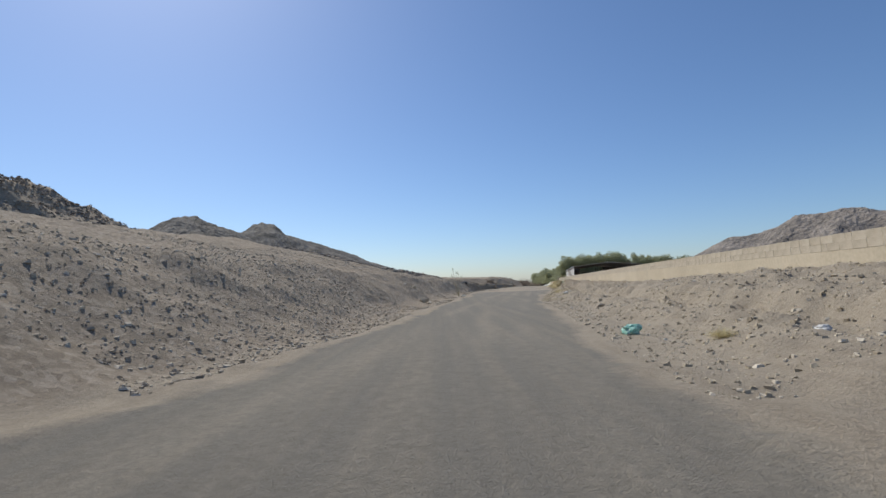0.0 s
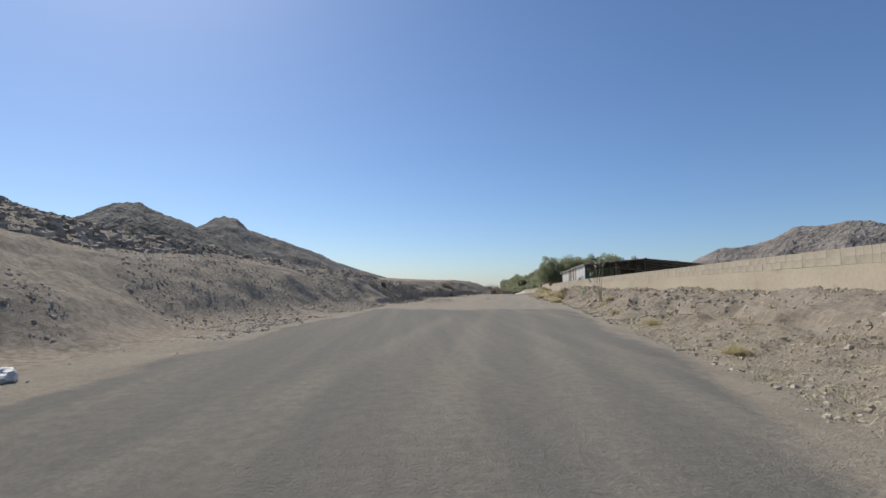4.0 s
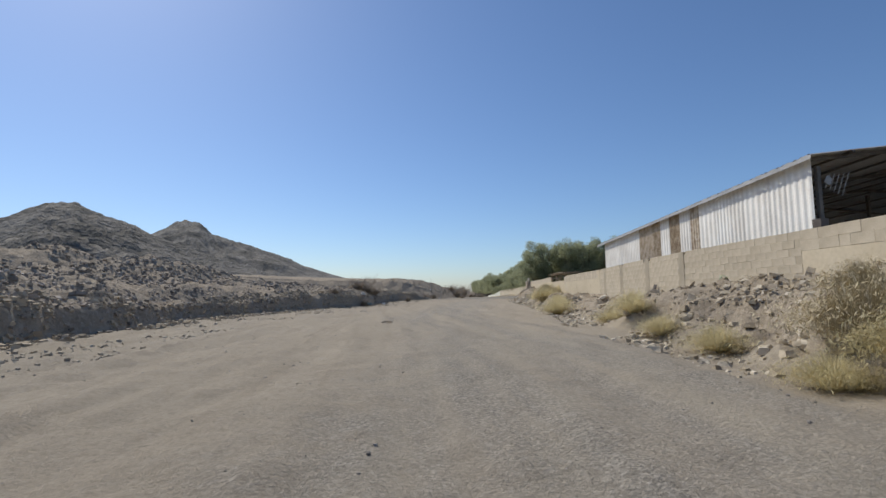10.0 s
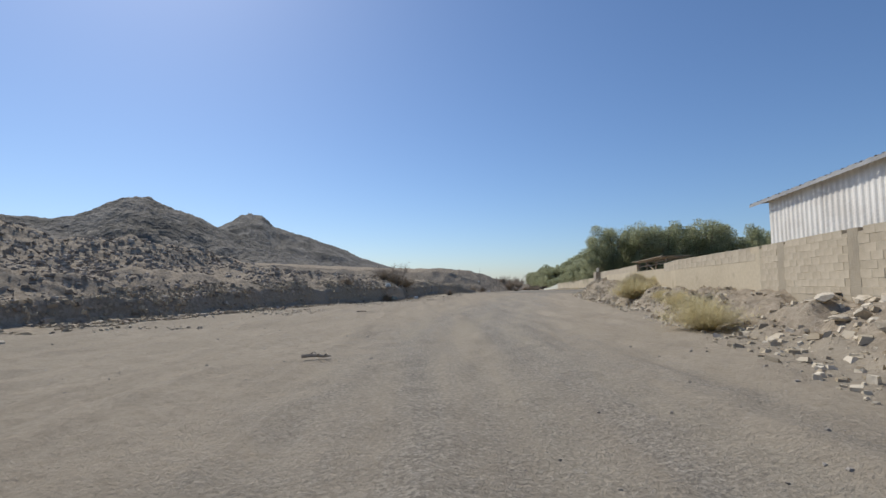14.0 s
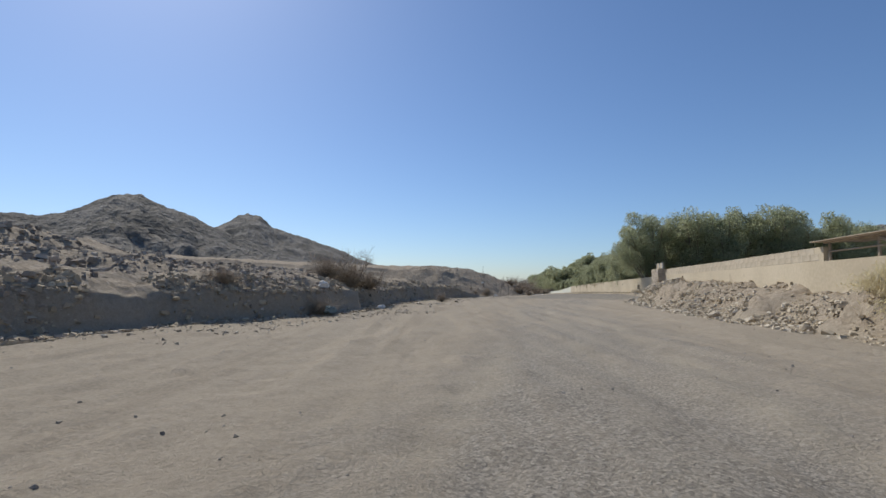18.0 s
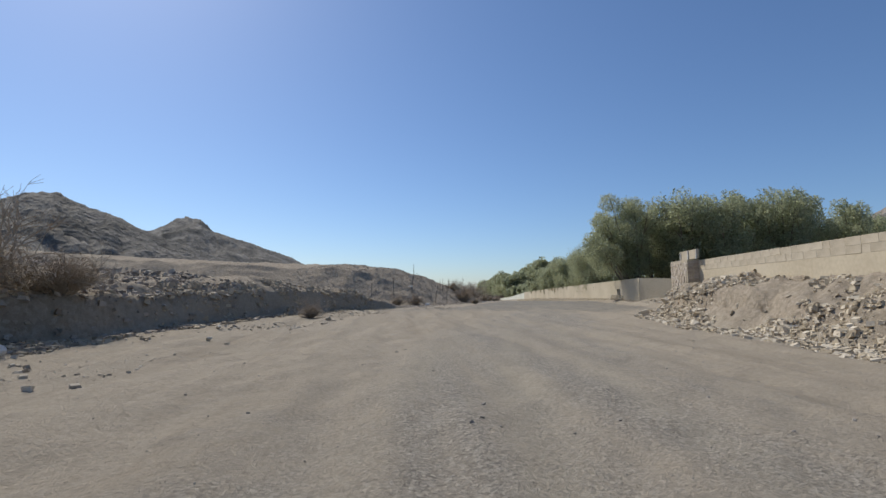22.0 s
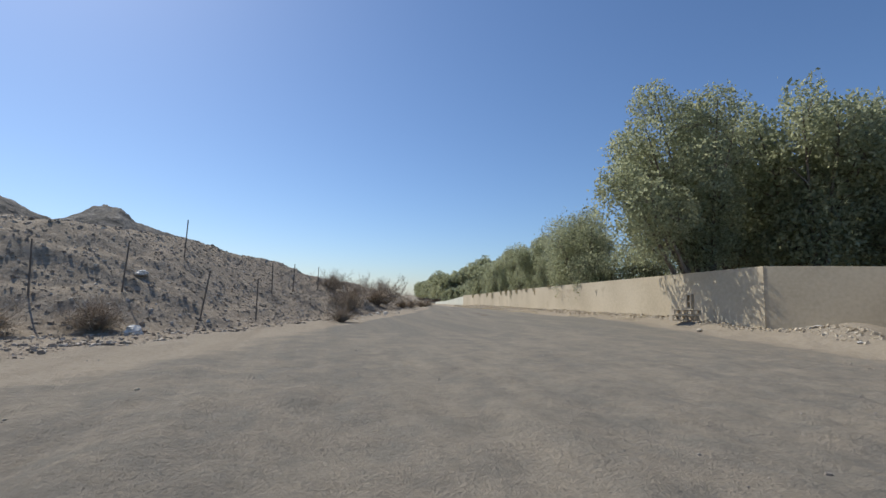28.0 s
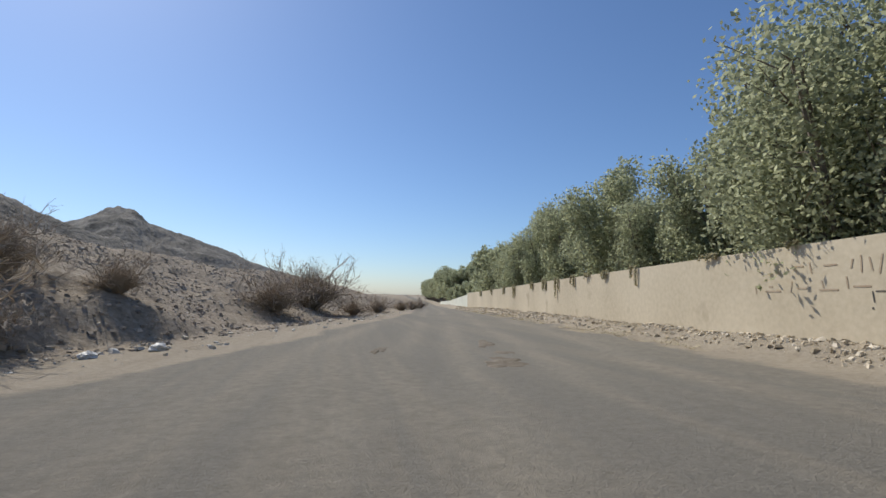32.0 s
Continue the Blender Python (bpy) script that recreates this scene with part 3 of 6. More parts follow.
def crest_right(az):
    return np.interp(az, [27, 30, 32.4, 36.9, 40.5, 42.5, 44.5, 47, 49.6, 52.3, 56, 60, 75, 90, 110], [0, 1.4, 3.2, 5.4, 5.7, 6.3, 7.4, 7.3, 7.7, 7.0, 6.6, 6.0, 6.0, 5, 2])


build_hills("hill_left", "bare grey-brown rocky hill with a pointed summit, far off", -45, 1, 2000, 4400, crest_left, 71, 360, 90, FAR_ROCK)
build_hills("hill_near", "bare dark grey rocky hill with a broad rounded summit", -75, 0, 480, 1260, crest_near, 75, 460, 100)
build_hills("hill_right", "low bare rocky hills behind the compound wall", 27, 110, 170, 400, crest_right, 83, 300, 80, NEAR_ROCK)


# ---- walls ----
def strip_wall(name, pts, low, high, thick, mat, label):
    """A wall along points, its foot at low(x, y) and its top at high(x, y)."""
    bm = bmesh.new()
    rows = []
    for i, p in enumerate(pts):
        a, b = Vector(pts[max(i - 1, 0)]), Vector(pts[min(i + 1, len(pts) - 1)])
        d = (b - a).normalized()
        n = Vector((d.y, -d.x)) * thick
        x, y = p
        rows.append([bm.verts.new((x, y, low(x, y))), bm.verts.new((x, y, high(x, y))), bm.verts.new((x + n.x, y + n.y, high(x, y))), bm.verts.new((x + n.x, y + n.y, low(x, y)))])
    for r, s in zip(rows, rows[1:]):
        for k in range(4):
            bm.faces.new((r[k], r[(k + 1) % 4], s[(k + 1) % 4], s[k]))
    bm.faces.new(rows[0])
    bm.faces.new(rows[-1][::-1])
    bmesh.ops.recalc_face_normals(bm, faces=bm.faces)
    return tagged(part(name, bm, mat, None), label, "wall", kind="structure")


def along(pts, every=4.0):
    out = [pts[0]]
    for a, b in zip(pts, pts[1:]):
        n = max(1, round(math.dist(a, b) / every))
        out += [(a[0] + (b[0] - a[0]) * k / n, a[1] + (b[1] - a[1]) * k / n) for k in range(1, n + 1)]
    return out


def top_1(x, y):
    return np.interp(y, [-240, 40, 104, 122, 134.7, 142, 166], [2.25, 2.25, 2.2, 2.1, 2.0, 2.25, 2.24])


def top_2(x, y):
    return np.interp(y, [185, 201, 217, 240, 250], [2.09, 1.78, 1.5, 1.1, 1.0])


wall_road = strip_wall("wall_1", along(WALL[:3]), lambda x, y: level(y) - 0.4, lambda x, y: top_1(x, y) - 0.012, 0.2, RENDERED, "long sand-coloured rendered compound wall with bare blocks on top")
wall_yard = strip_wall("wall_2", along(WALL[2:6]), lambda x, y: level(y) - 0.4, lambda x, y: top_1(x, y) - 0.1, 0.16, MORTAR, "bare concrete block wall with cast pillars beside the shed")
WALL_MID = [WALL[5], (31.95, 131), (33.1, 134.7)]
wall_mid = strip_wall("wall_3", along(WALL_MID), lambda x, y: level(y) - 0.4, top_1, 0.2, RENDERED, "sand-coloured rendered wall behind an earth bank")
WALL_POST = [(34.65, 142.4), (36.9, 152), (39.4, 165.2)]
wall_low = strip_wall("wall_4", along([(33.1, 134.7), (34.65, 142.4)]), lambda x, y: level(y) - 0.4, lambda x, y: 1.72, 0.2, RENDERED, "lowered stretch of rendered wall under a timber shelter")
wall_post = strip_wall("wall_5", along(WALL_POST), lambda x, y: level(y) - 0.4, top_1, 0.2, RENDERED, "sand-coloured rendered wall ending at a stone pillar")
wall_gate = strip_wall("wall_6", along([(39.9, 166.7), (45.1, 172.8)]), lambda x, y: level(y) - 0.4, lambda x, y: 1.95, 0.25, RENDERED, "rendered wall between stone pillar and gate")
wall_wing = strip_wall("wall_7", along([(46.2, 175.75), (49.45, 181.7)]), lambda x, y: level(y) - 0.4, lambda x, y: 1.88, 0.25, RENDERED, "rendered wing wall beside the gate")
wall_back = strip_wall("wall_8", along([(49.45, 181.7), (47.62, 185.4)], 1.2), lambda x, y: level(y) - 0.4, lambda x, y: np.interp(y, [181, 185], [1.9, 2.08]), 0.2, RENDERED, "rendered return wall in shade at the garden corner")
wall_grove = strip_wall("wall_9", along(WALL_END), lambda x, y: level(y) - 0.5, top_2, 0.22, RENDERED, "sand-coloured rendered garden wall with faded writing")


strip_wall("wall_10", along(WALL_FAR), lambda x, y: level(y) - 0.5, lambda x, y: np.interp(y, [250, 262, 298, 350], [0.86, 0.5, -0.45, -1.4]), 0.22, PAINTED, "lower pale greenish-white wall where the road bends and falls away")


# ---- trees ----
def tree_mesh(seed, height, width, leaves, leaf, tilt=(0, 0)):
    """Upright leaders that each carry stacked leafy lobes, dense outside and open inside, bare below."""
    rng = random.Random(seed)
    wood = bmesh.new()
    lobes = []
    n = rng.randint(6, 8)
    limbs = [(4.1, -0.6, 0.58), (2.8, 0.8, 0.62), (3.7, -1.9, 0.48)] if tilt[0] else []
    for k in range(n + len(limbs)):
        a = 6.283 * k / n + rng.uniform(-0.4, 0.4)
        lean = width * rng.uniform(0.14, 0.34) if k else 0.0
        tall = height * (1.0 - 1.5 * (lean / width) ** 1.6 + rng.uniform(-0.06, 0.06) if k else 0.93)
        out = Vector((math.cos(a), math.sin(a), 0))
        base = Vector((rng.uniform(-0.35, 0.35), rng.uniform(-0.35, 0.35), -0.3))
        top = out * lean + Vector((tilt[0], tilt[1], tall * 0.95))
        if k >= n:
            reach_x, side, up = limbs[k - n]
            top = Vector((tilt[0] * reach_x, side, height * up))
        mid = base.lerp(top, 0.45) - out * lean * 0.12
        tube(wood, [base, mid, top], [0.14, 0.085, 0.02])
        f = rng.uniform(0.22, 0.34)
        while f < 1.0:
            p = base.lerp(mid, f / 0.45) if f < 0.45 else mid.lerp(top, (f - 0.45) / 0.55)
            b = rng.uniform(0, 6.283)
            taper = 1.0 - 0.25 * max(0.0, f - 0.45) / 0.55
            reach = width * rng.uniform(0.03, 0.15) * taper
            if p.z < 0.31 * height:
                f += 0.05
                continue
            q = p + Vector((math.cos(b) * reach, math.sin(b) * reach, rng.uniform(0.0, 0.3)))
            tube(wood, [p - Vector((0, 0, 0.6)), p.lerp(q, 0.5), q], [0.045, 0.03, 0.012], 4)
            r = rng.uniform(0.8, 1.4) * taper
            lobes.append((np.array(q), r, r * rng.uniform(1.0, 1.35)))
            for _ in range(3):
                c = rng.uniform(0, 6.283)
                e = q + Vector((math.cos(c) * r, math.sin(c) * r, rng.uniform(-0.3, 0.7) * r))
                tube(wood, [q - Vector((0, 0, 0.3)), e], [0.02, 0.007], 3)
            f += rng.uniform(0.085, 0.135)
        lobes.append((np.array(top) - np.array((0, 0, 0.5)), rng.uniform(0.75, 1.1), rng.uniform(0.9, 1.2)))
    rs = np.random.RandomState(seed)
    size = np.array([r * r for _, r, _ in lobes])
    pick = rs.choice(len(lobes), leaves, p=size / size.sum())
    c = np.array([q for q, _, _ in lobes])[pick]
    rad = np.array([(r, r, h) for _, r, h in lobes])[pick]
    d = rs.normal(size=(leaves, 3))
    d /= np.linalg.norm(d, axis=1)[:, None]
    lump = 0.78 + 0.3 * np.sin(d[:, 0] * 5 + pick) * np.sin(d[:, 1] * 5 - pick) * np.cos(d[:, 2] * 4 + 2 * pick)
    depth = np.where(rs.uniform(size=leaves) < 0.78, rs.normal(1.0, 0.1, leaves), rs.uniform(0.4, 1.25, leaves)) * lump * 1.12
    p = c + d * rad * depth[:, None]
    u = rs.normal(size=(leaves, 3))
    u /= np.linalg.norm(u, axis=1)[:, None]
    w = np.cross(u, rs.normal(size=(leaves, 3)))
    w /= np.linalg.norm(w, axis=1)[:, None]
    s = (leaf * rs.uniform(0.65, 1.35, leaves))[:, None]
    verts = np.stack([p - u * s, p + w * s * 0.55, p + u * s, p - w * s * 0.55], 1).reshape(-1, 3)
    return wood, mesh_of("crown", verts, np.arange(4 * leaves).reshape(-1, 4), LEAF)


def build_tree(name, seed, height, width, leaves, leaf, x, y, label, tilt=(0, 0)):
    wood, crown = tree_mesh(seed, height, width, leaves, leaf, tilt)
    t = new(name)
    t.location = (x, y, z_at(x, y))
    part("trunk", wood, BARK, t)
    under(new("crown", crown), t)
    return tagged(t, label, "tree", "trees behind the garden wall")


TREES = [build_tree("tree", 100 + k, h, w, n, leaf, 300 + 20 * k, -260, "tall dense grey-green tree behind the garden wall", (-1.2, 0.2) if k == 5 else (0, 0))
         for k, (h, w, n, leaf) in enumerate([(11.0, 9.0, 28000, 0.092), (10.4, 8.4, 26000, 0.092), (10.8, 8.0, 25000, 0.092), (8.0, 7.0, 34000, 0.062), (5.2, 5.0, 11000, 0.07), (11.6, 10.6, 64000, 0.07), (10.3, 8.4, 8500, 0.18), (9.2, 8.8, 8500, 0.18)])]


def plant_tree(kind, x, y, size, turn):
    src = TREES[kind]
    c = copy_thing(src, pose(x, y, min(-0.3, float(level(y))), 0, 0, turn))
    c.scale = (size, size, size * random.uniform(0.95, 1.05))
    return c


random.seed(5)
# the grove at the gate and the row along the wall
for gx, gy, kind, size in [(50.8, 191.4, 5, 1.04), (53.6, 193.4, 0, 1.0), (55.6, 190.2, 1, 1.16), (59.2, 188.6, 2, 1.14), (62.5, 191.6, 0, 1.13), (66.8, 190, 1, 1.2), (71, 193, 2, 1.16), (76, 191.5, 0, 1.12), (81, 195, 1, 1.16),
                           (56, 196, 2, 1.0), (59, 197.5, 0, 1.03), (63.5, 199, 1, 1.08), (69, 199, 2, 1.06), (75, 200, 1, 1.08), (86, 196, 0, 1.02), (92, 199, 1, 1.05), (98, 198, 2, 1.0), (84, 202, 1, 1.08), (89.5, 203, 2, 1.05), (95, 204, 0, 1.0), (103, 202, 1, 1.0), (108, 204, 2, 0.92),
                           (50.8, 203.6, 3, 1.04), (53.6, 207.2, 1, 0.74), (50.2, 200.2, 4, 0.92), (52.6, 198.6, 4, 1.02)]:
    plant_tree(kind, gx, gy, size, 0 if kind == 5 else random.uniform(0, 360))
for gx, gy, kind, size in [(76, 342, 7, 1.2), (79, 346, 6, 1.35), (83, 344, 7, 1.65), (87, 348, 6, 1.65), (91, 345, 7, 2.0), (95, 347, 6, 1.85), (99, 344, 7, 2.1), (104, 348, 6, 1.9)]:
    plant_tree(kind, gx, gy, size, random.uniform(0, 360))
for k in range(60):
    ty = 210 + 3.1 * k * (1 + 0.012 * k)
    size = random.uniform(0.68, 0.8) if ty < 230 else random.uniform(0.7, 0.82) if ty < 250 else random.uniform(0.48, 0.6) if ty < 350 else random.uniform(1.2, 1.45)
    plant_tree(random.choice([0, 1, 2, 3] if k < 9 else [6, 7]), wall_x(ty) + random.uniform(2.3, 4.0), ty, size, random.uniform(0, 360))



# ---- shed ----
SHED_O, SHED_D = Vector((28.5, 105.15)), Vector((0.1535, 0.9881))
SHED_N = Vector((SHED_D.y, -SHED_D.x))


def shed_pt(s, w, z):
    p = SHED_O + SHED_D * s + SHED_N * w
    return Vector((p.x, p.y, z))


def eave_z(s):
    return 4.18 - 0.0255 * s


def ridge_z(s):
    return 4.78 - 0.012 * s


def sheet(bm, origin, across, up, width, height0, height1, out, ribs=6, rib=0.03, lean=0.0):
    """A corrugated sheet: trapezoid ribs across its width, leaning a little."""
    cols = []
    for k in range(ribs * 4 + 1):
        f = k / (ribs * 4)
        d = rib if k % 4 in (1, 2) else 0.0
        h = height0 + (height1 - height0) * f
        p = origin + across * (width * f) + out * d
        cols.append((bm.verts.new(p), bm.verts.new(p + up * h + across * lean)))
    for a, b in zip(cols, cols[1:]):
        bm.faces.new((a[0], b[0], b[1], a[1]))


def build_shed():
    shed = tagged(new("shed"), "long open-ended tin shed with white and rust-brown cladding", "shed")
    shed.location = (SHED_O.x, SHED_O.y, 0)
    inv = Matrix.Translation((-SHED_O.x, -SHED_O.y, 0))
    rng = random.Random(3)

    def add(name, bm, mat, label="", parent=shed):
        bmesh.ops.transform(bm, matrix=inv, verts=bm.verts)
        return part(name, bm, mat, parent, label)

    kinds = "WWWWWW" + "DWRW" + "RRR" + "WWWWWW"
    edges = [0, 1.0, 1.88, 2.99, 3.86, 4.66, 5.84, 6.55, 7.43, 8.41, 9.35, 10.2, 11.05, 11.9, 12.8, 13.75, 14.7, 15.65, 16.6, 17.6]
    out = Vector((-SHED_N.x, -SHED_N.y, 0))
    for k, a, b in zip(kinds, edges, edges[1:]):
        bm = bmesh.new()
        lift = rng.uniform(-0.03, 0.03)
        foot = shed_pt(a, -0.02 - 0.012 * rng.random(), 1.98 + lift)
        sheet(bm, foot, Vector((SHED_D.x, SHED_D.y, 0)), Vector((0, 0, 1)), b - a + 0.03, eave_z(a) - foot.z - 0.02, eave_z(b) - foot.z - 0.02, out, 8 if k == "R" else 4, 0.026, rng.uniform(-0.03, 0.03))
        add("cladding_sheet", bm, {"W": TIN_WHITE, "R": TIN_RUST, "D": TIN_PATCHY}[k], "white corrugated sheet" if k == "W" else "rust-brown corrugated sheet")
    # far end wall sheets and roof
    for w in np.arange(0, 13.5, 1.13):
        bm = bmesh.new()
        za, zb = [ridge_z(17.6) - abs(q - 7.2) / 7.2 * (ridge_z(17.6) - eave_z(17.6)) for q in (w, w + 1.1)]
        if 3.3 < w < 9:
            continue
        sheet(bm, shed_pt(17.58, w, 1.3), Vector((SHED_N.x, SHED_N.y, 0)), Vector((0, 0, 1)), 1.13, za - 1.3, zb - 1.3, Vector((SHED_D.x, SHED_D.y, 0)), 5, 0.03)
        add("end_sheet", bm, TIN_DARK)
    s0, s1 = -0.35, 18.5
    n = 20
    for side in (0, 1):
        for k in range(n):
            a, b = s0 + (s1 - s0) * k / n, s0 + (s1 - s0) * (k + 1) / n + 0.05
            bm = bmesh.new()
            w_e = -0.26 if side == 0 else 14.2
            cols = []
            for j in range(17):
                s = a + (b - a) * j / 16
                d = 0.035 if j % 4 in (1, 2) else 0.0
                ze = eave_z(s) + 0.02 + d - 0.05
                zr = ridge_z(s) + 0.05 + d
                cols.append((shed_pt(s, w_e, ze), shed_pt(s, 7.2, zr)))
            vs = [(bm.verts.new(p), bm.verts.new(q)) for p, q in cols]
            for c, d2 in zip(vs, vs[1:]):
                bm.faces.new((c[0], d2[0], d2[1], c[1]) if side == 0 else (c[1], d2[1], d2[0], c[0]))
            add("roof_sheet", bm, TIN_ROOF)
    bm = bmesh.new()
    for z_off, w in ((0.0, -0.265), (-0.1, -0.27)):
        for j in range(121):
            s = s0 + (s1 - s0) * j / 120
            bm.verts.new(shed_pt(s, w, eave_z(s) + z_off + (0.03 if j % 4 in (1, 2) else 0.0) * (z_off == 0) - 0.03))
    bm.verts.ensure_lookup_table()
    for j in range(120):
        bm.faces.new((bm.verts[121 + j], bm.verts[122 + j], bm.verts[j + 1], bm.verts[j]))
    add("eave_trim", bm, TRIM_TIN, "pale grey folded edge trim")
    bm = bmesh.new()
    tube(bm, [shed_pt(s, 7.2, ridge_z(s) + 0.1) for s in (s0 - 0.05, 6, 12, s1)], [0.1] * 4, 6)
    add("ridge_cap", bm, TIN_ROOF)
    # frame
    for s in np.linspace(0, 17.6, 6):
        for w in (0.12, 7.2, 13.6):
            bm = bmesh.new()
            top = ridge_z(s) if w == 7.2 else eave_z(s)
            box(bm, 0, 0, (top - 0.4) / 2 - 0.22, 0.1, 0.1, top + 0.36, Matrix.Translation(shed_pt(s, w, 0)))
            add("post", bm, STEEL)
        for w in (0.0, 13.7):
            bm = bmesh.new()
            tube(bm, [shed_pt(s, w, eave_z(s) - 0.06), shed_pt(s, 7.2, ridge_z(s) - 0.04)], [0.06, 0.06], 4)
            add("rafter", bm, STEEL)
    for w in np.linspace(0.8, 13.2, 12):
        bm = bmesh.new()
        f = 1 - abs(w - 7.2) / 7.2
        tube(bm, [shed_pt(s, w, eave_z(s) + f * (ridge_z(s) - eave_z(s)) - 0.03) for s in (s0, 9, s1 - 0.2)], [0.04] * 3, 4)
        add("purlin", bm, STEEL)
    bm = bmesh.new()
    for k in range(5):
        p = shed_pt(-0.05, 0.25 + 0.1 * k, 3.35 - 0.05 * k)
        q = shed_pt(-0.1 - 0.05 * k, 0.35 + 0.08 * k, 3.7)
        tube(bm, [p, q], [0.012, 0.012], 4)
    box(bm, 0, 0, 0, 0.16, 0.02, 0.2, Matrix.Translation(shed_pt(-0.1, 0.3, 3.55)) @ Matrix.Rotation(0.5, 4, "Y"))
    add("loose_flap", bm, TIN_ROOF, "bent grey tin flap")
    return shed


build_shed()


# ---- concrete blocks ----
def block_mesh(name, l, h, d, mat, chip):
    bm = bmesh.new()
    box(bm, 0, 0, 0, d, l, h)
    bmesh.ops.bevel(bm, geom=bm.edges[:], offset=0.004, segments=1, affect="EDGES")
    rng = random.Random(chip)
    for v in bm.verts:
        v.co += Vector((rng.uniform(-1, 1), rng.uniform(-1, 1), rng.uniform(-1, 1))) * 0.004
    me = bpy.data.meshes.new(name)
    bm.to_mesh(me)
    bm.free()
    me.materials.append(mat)
    return me


BLOCKS = [block_mesh("block", 0.596, 0.243, 0.2, BLOCK, k) for k in range(4)]
SMALL = [block_mesh("block", 0.417, 0.196, 0.2, BLOCK, 20 + k) for k in range(4)]
HALF = block_mesh("block", 0.296, 0.243, 0.2, BLOCK, 9)


def lay_course(parent, pts, z_of, depth, start, rng, y0, y1, skip=0.0, end_gap=(), small=False):
    """One course of blocks along a line of points."""
    s = start
    lengths = [math.dist(a, b) for a, b in zip(pts, pts[1:])]
    total = sum(lengths)
    while s < total - 0.3:
        half = rng.random() < 0.14 and not small
        l = 0.42 if small else 0.3 if half else 0.6
        c, acc = s + l / 2, 0.0
        s += l
        for (a, b), n in zip(zip(pts, pts[1:]), lengths):
            if acc <= c < acc + n:
                f = (c - acc) / n
                x, y = a[0] + (b[0] - a[0]) * f, a[1] + (b[1] - a[1]) * f
                turn = math.atan2(-(b[0] - a[0]), b[1] - a[1])
                break
            acc += n
        else:
            continue
        if not y0 <= y <= y1 or rng.random() < skip or any(abs(y - g) < 0.28 for g in end_gap):
            continue
        ob = under(new("block", HALF if half else rng.choice(SMALL if small else BLOCKS)), parent)
        ob.matrix_world = Matrix.Translation((x + depth + rng.uniform(-1, 1) * (0.0025 if small else 0.002), y, z_of(x, y) + rng.uniform(-0.004, 0.004))) @ Matrix.Rotation(turn + rng.uniform(-1, 1) * 0.003, 4, "Z")


rng_b = random.Random(8)
road_pts = [(10.07, 4.0)] + WALL[1:3]
for c in (0, 1):
    lay_course(wall_road, road_pts, lambda x, y, c=c: top_1(x, y) - 0.12 - 0.245 * c, 0.095, 0.3 * c, rng_b, 4, 104.6, 0.0)
for c in (0, 1):
    lay_course(wall_post, WALL_POST, lambda x, y, c=c: top_1(x, y) - 0.12 - 0.245 * c, 0.095, 0.3 * c, rng_b, 142.8, 165.2, 0.0)
    lay_course(wall_mid, WALL_MID, lambda x, y, c=c: top_1(x, y) - 0.12 - 0.245 * c, 0.095, 0.3 * c, rng_b, 122.8, 134.4, 0.0)
PILLARS = (110.2, 113.6, 117.3, 120.9)
for c in range(8):
    lay_course(wall_yard, WALL[2:6], lambda x, y, c=c: top_1(x, y) - 0.1 - 0.2 * c, 0.093, 0.21 * (c % 2), rng_b, 104.5, 122.4, 0.004, PILLARS, True)
for py in PILLARS:
    bm = bmesh.new()
    h = top_1(0, py) + 0.35
    box(bm, 0, 0, 0, 0.26, 0.3, h, Matrix.Translation((wall_x(py) + 0.09, py, h / 2 - 0.36)))
    bmesh.ops.subdivide_edges(bm, edges=bm.edges[:], cuts=4, use_grid_fill=True)
    for v in bm.verts:
        v.co += Vector((0.02, 0.03, 0.0)) * noise.noise(v.co * 3.0)
    tagged(part("pillar", bm, MORTAR, wall_yard), "rough cast concrete pillar")
bm = bmesh.new()
box(bm, 0, 0, 0, 0.2, 0.22, 0.2, Matrix.Translation((wall_x(104.2) + 0.1, 104.0, 2.3)))
tagged(part("block", bm, TIN_DARK, wall_yard), "dark loose block on top")


# ---- rebar on the wall ----
bars = tagged(new("rebar_bundle"), "rusty starter bars standing out of the wall top", "rebar")
bars.location = (24.42, 86.6, 2.2)
for k, (dx, dy, h, lx) in enumerate([(0, 0, 1.05, -0.06), (0.03, 0.12, 0.3, 0.03)]):
    bm = bmesh.new()
    tube(bm, [(dx, dy, -0.1), (dx + lx * 0.4, dy, h * 0.5), (dx + lx, dy + 0.03, h)], [0.012] * 3, 5)
    part("bar", bm, TIN_RUST, bars)


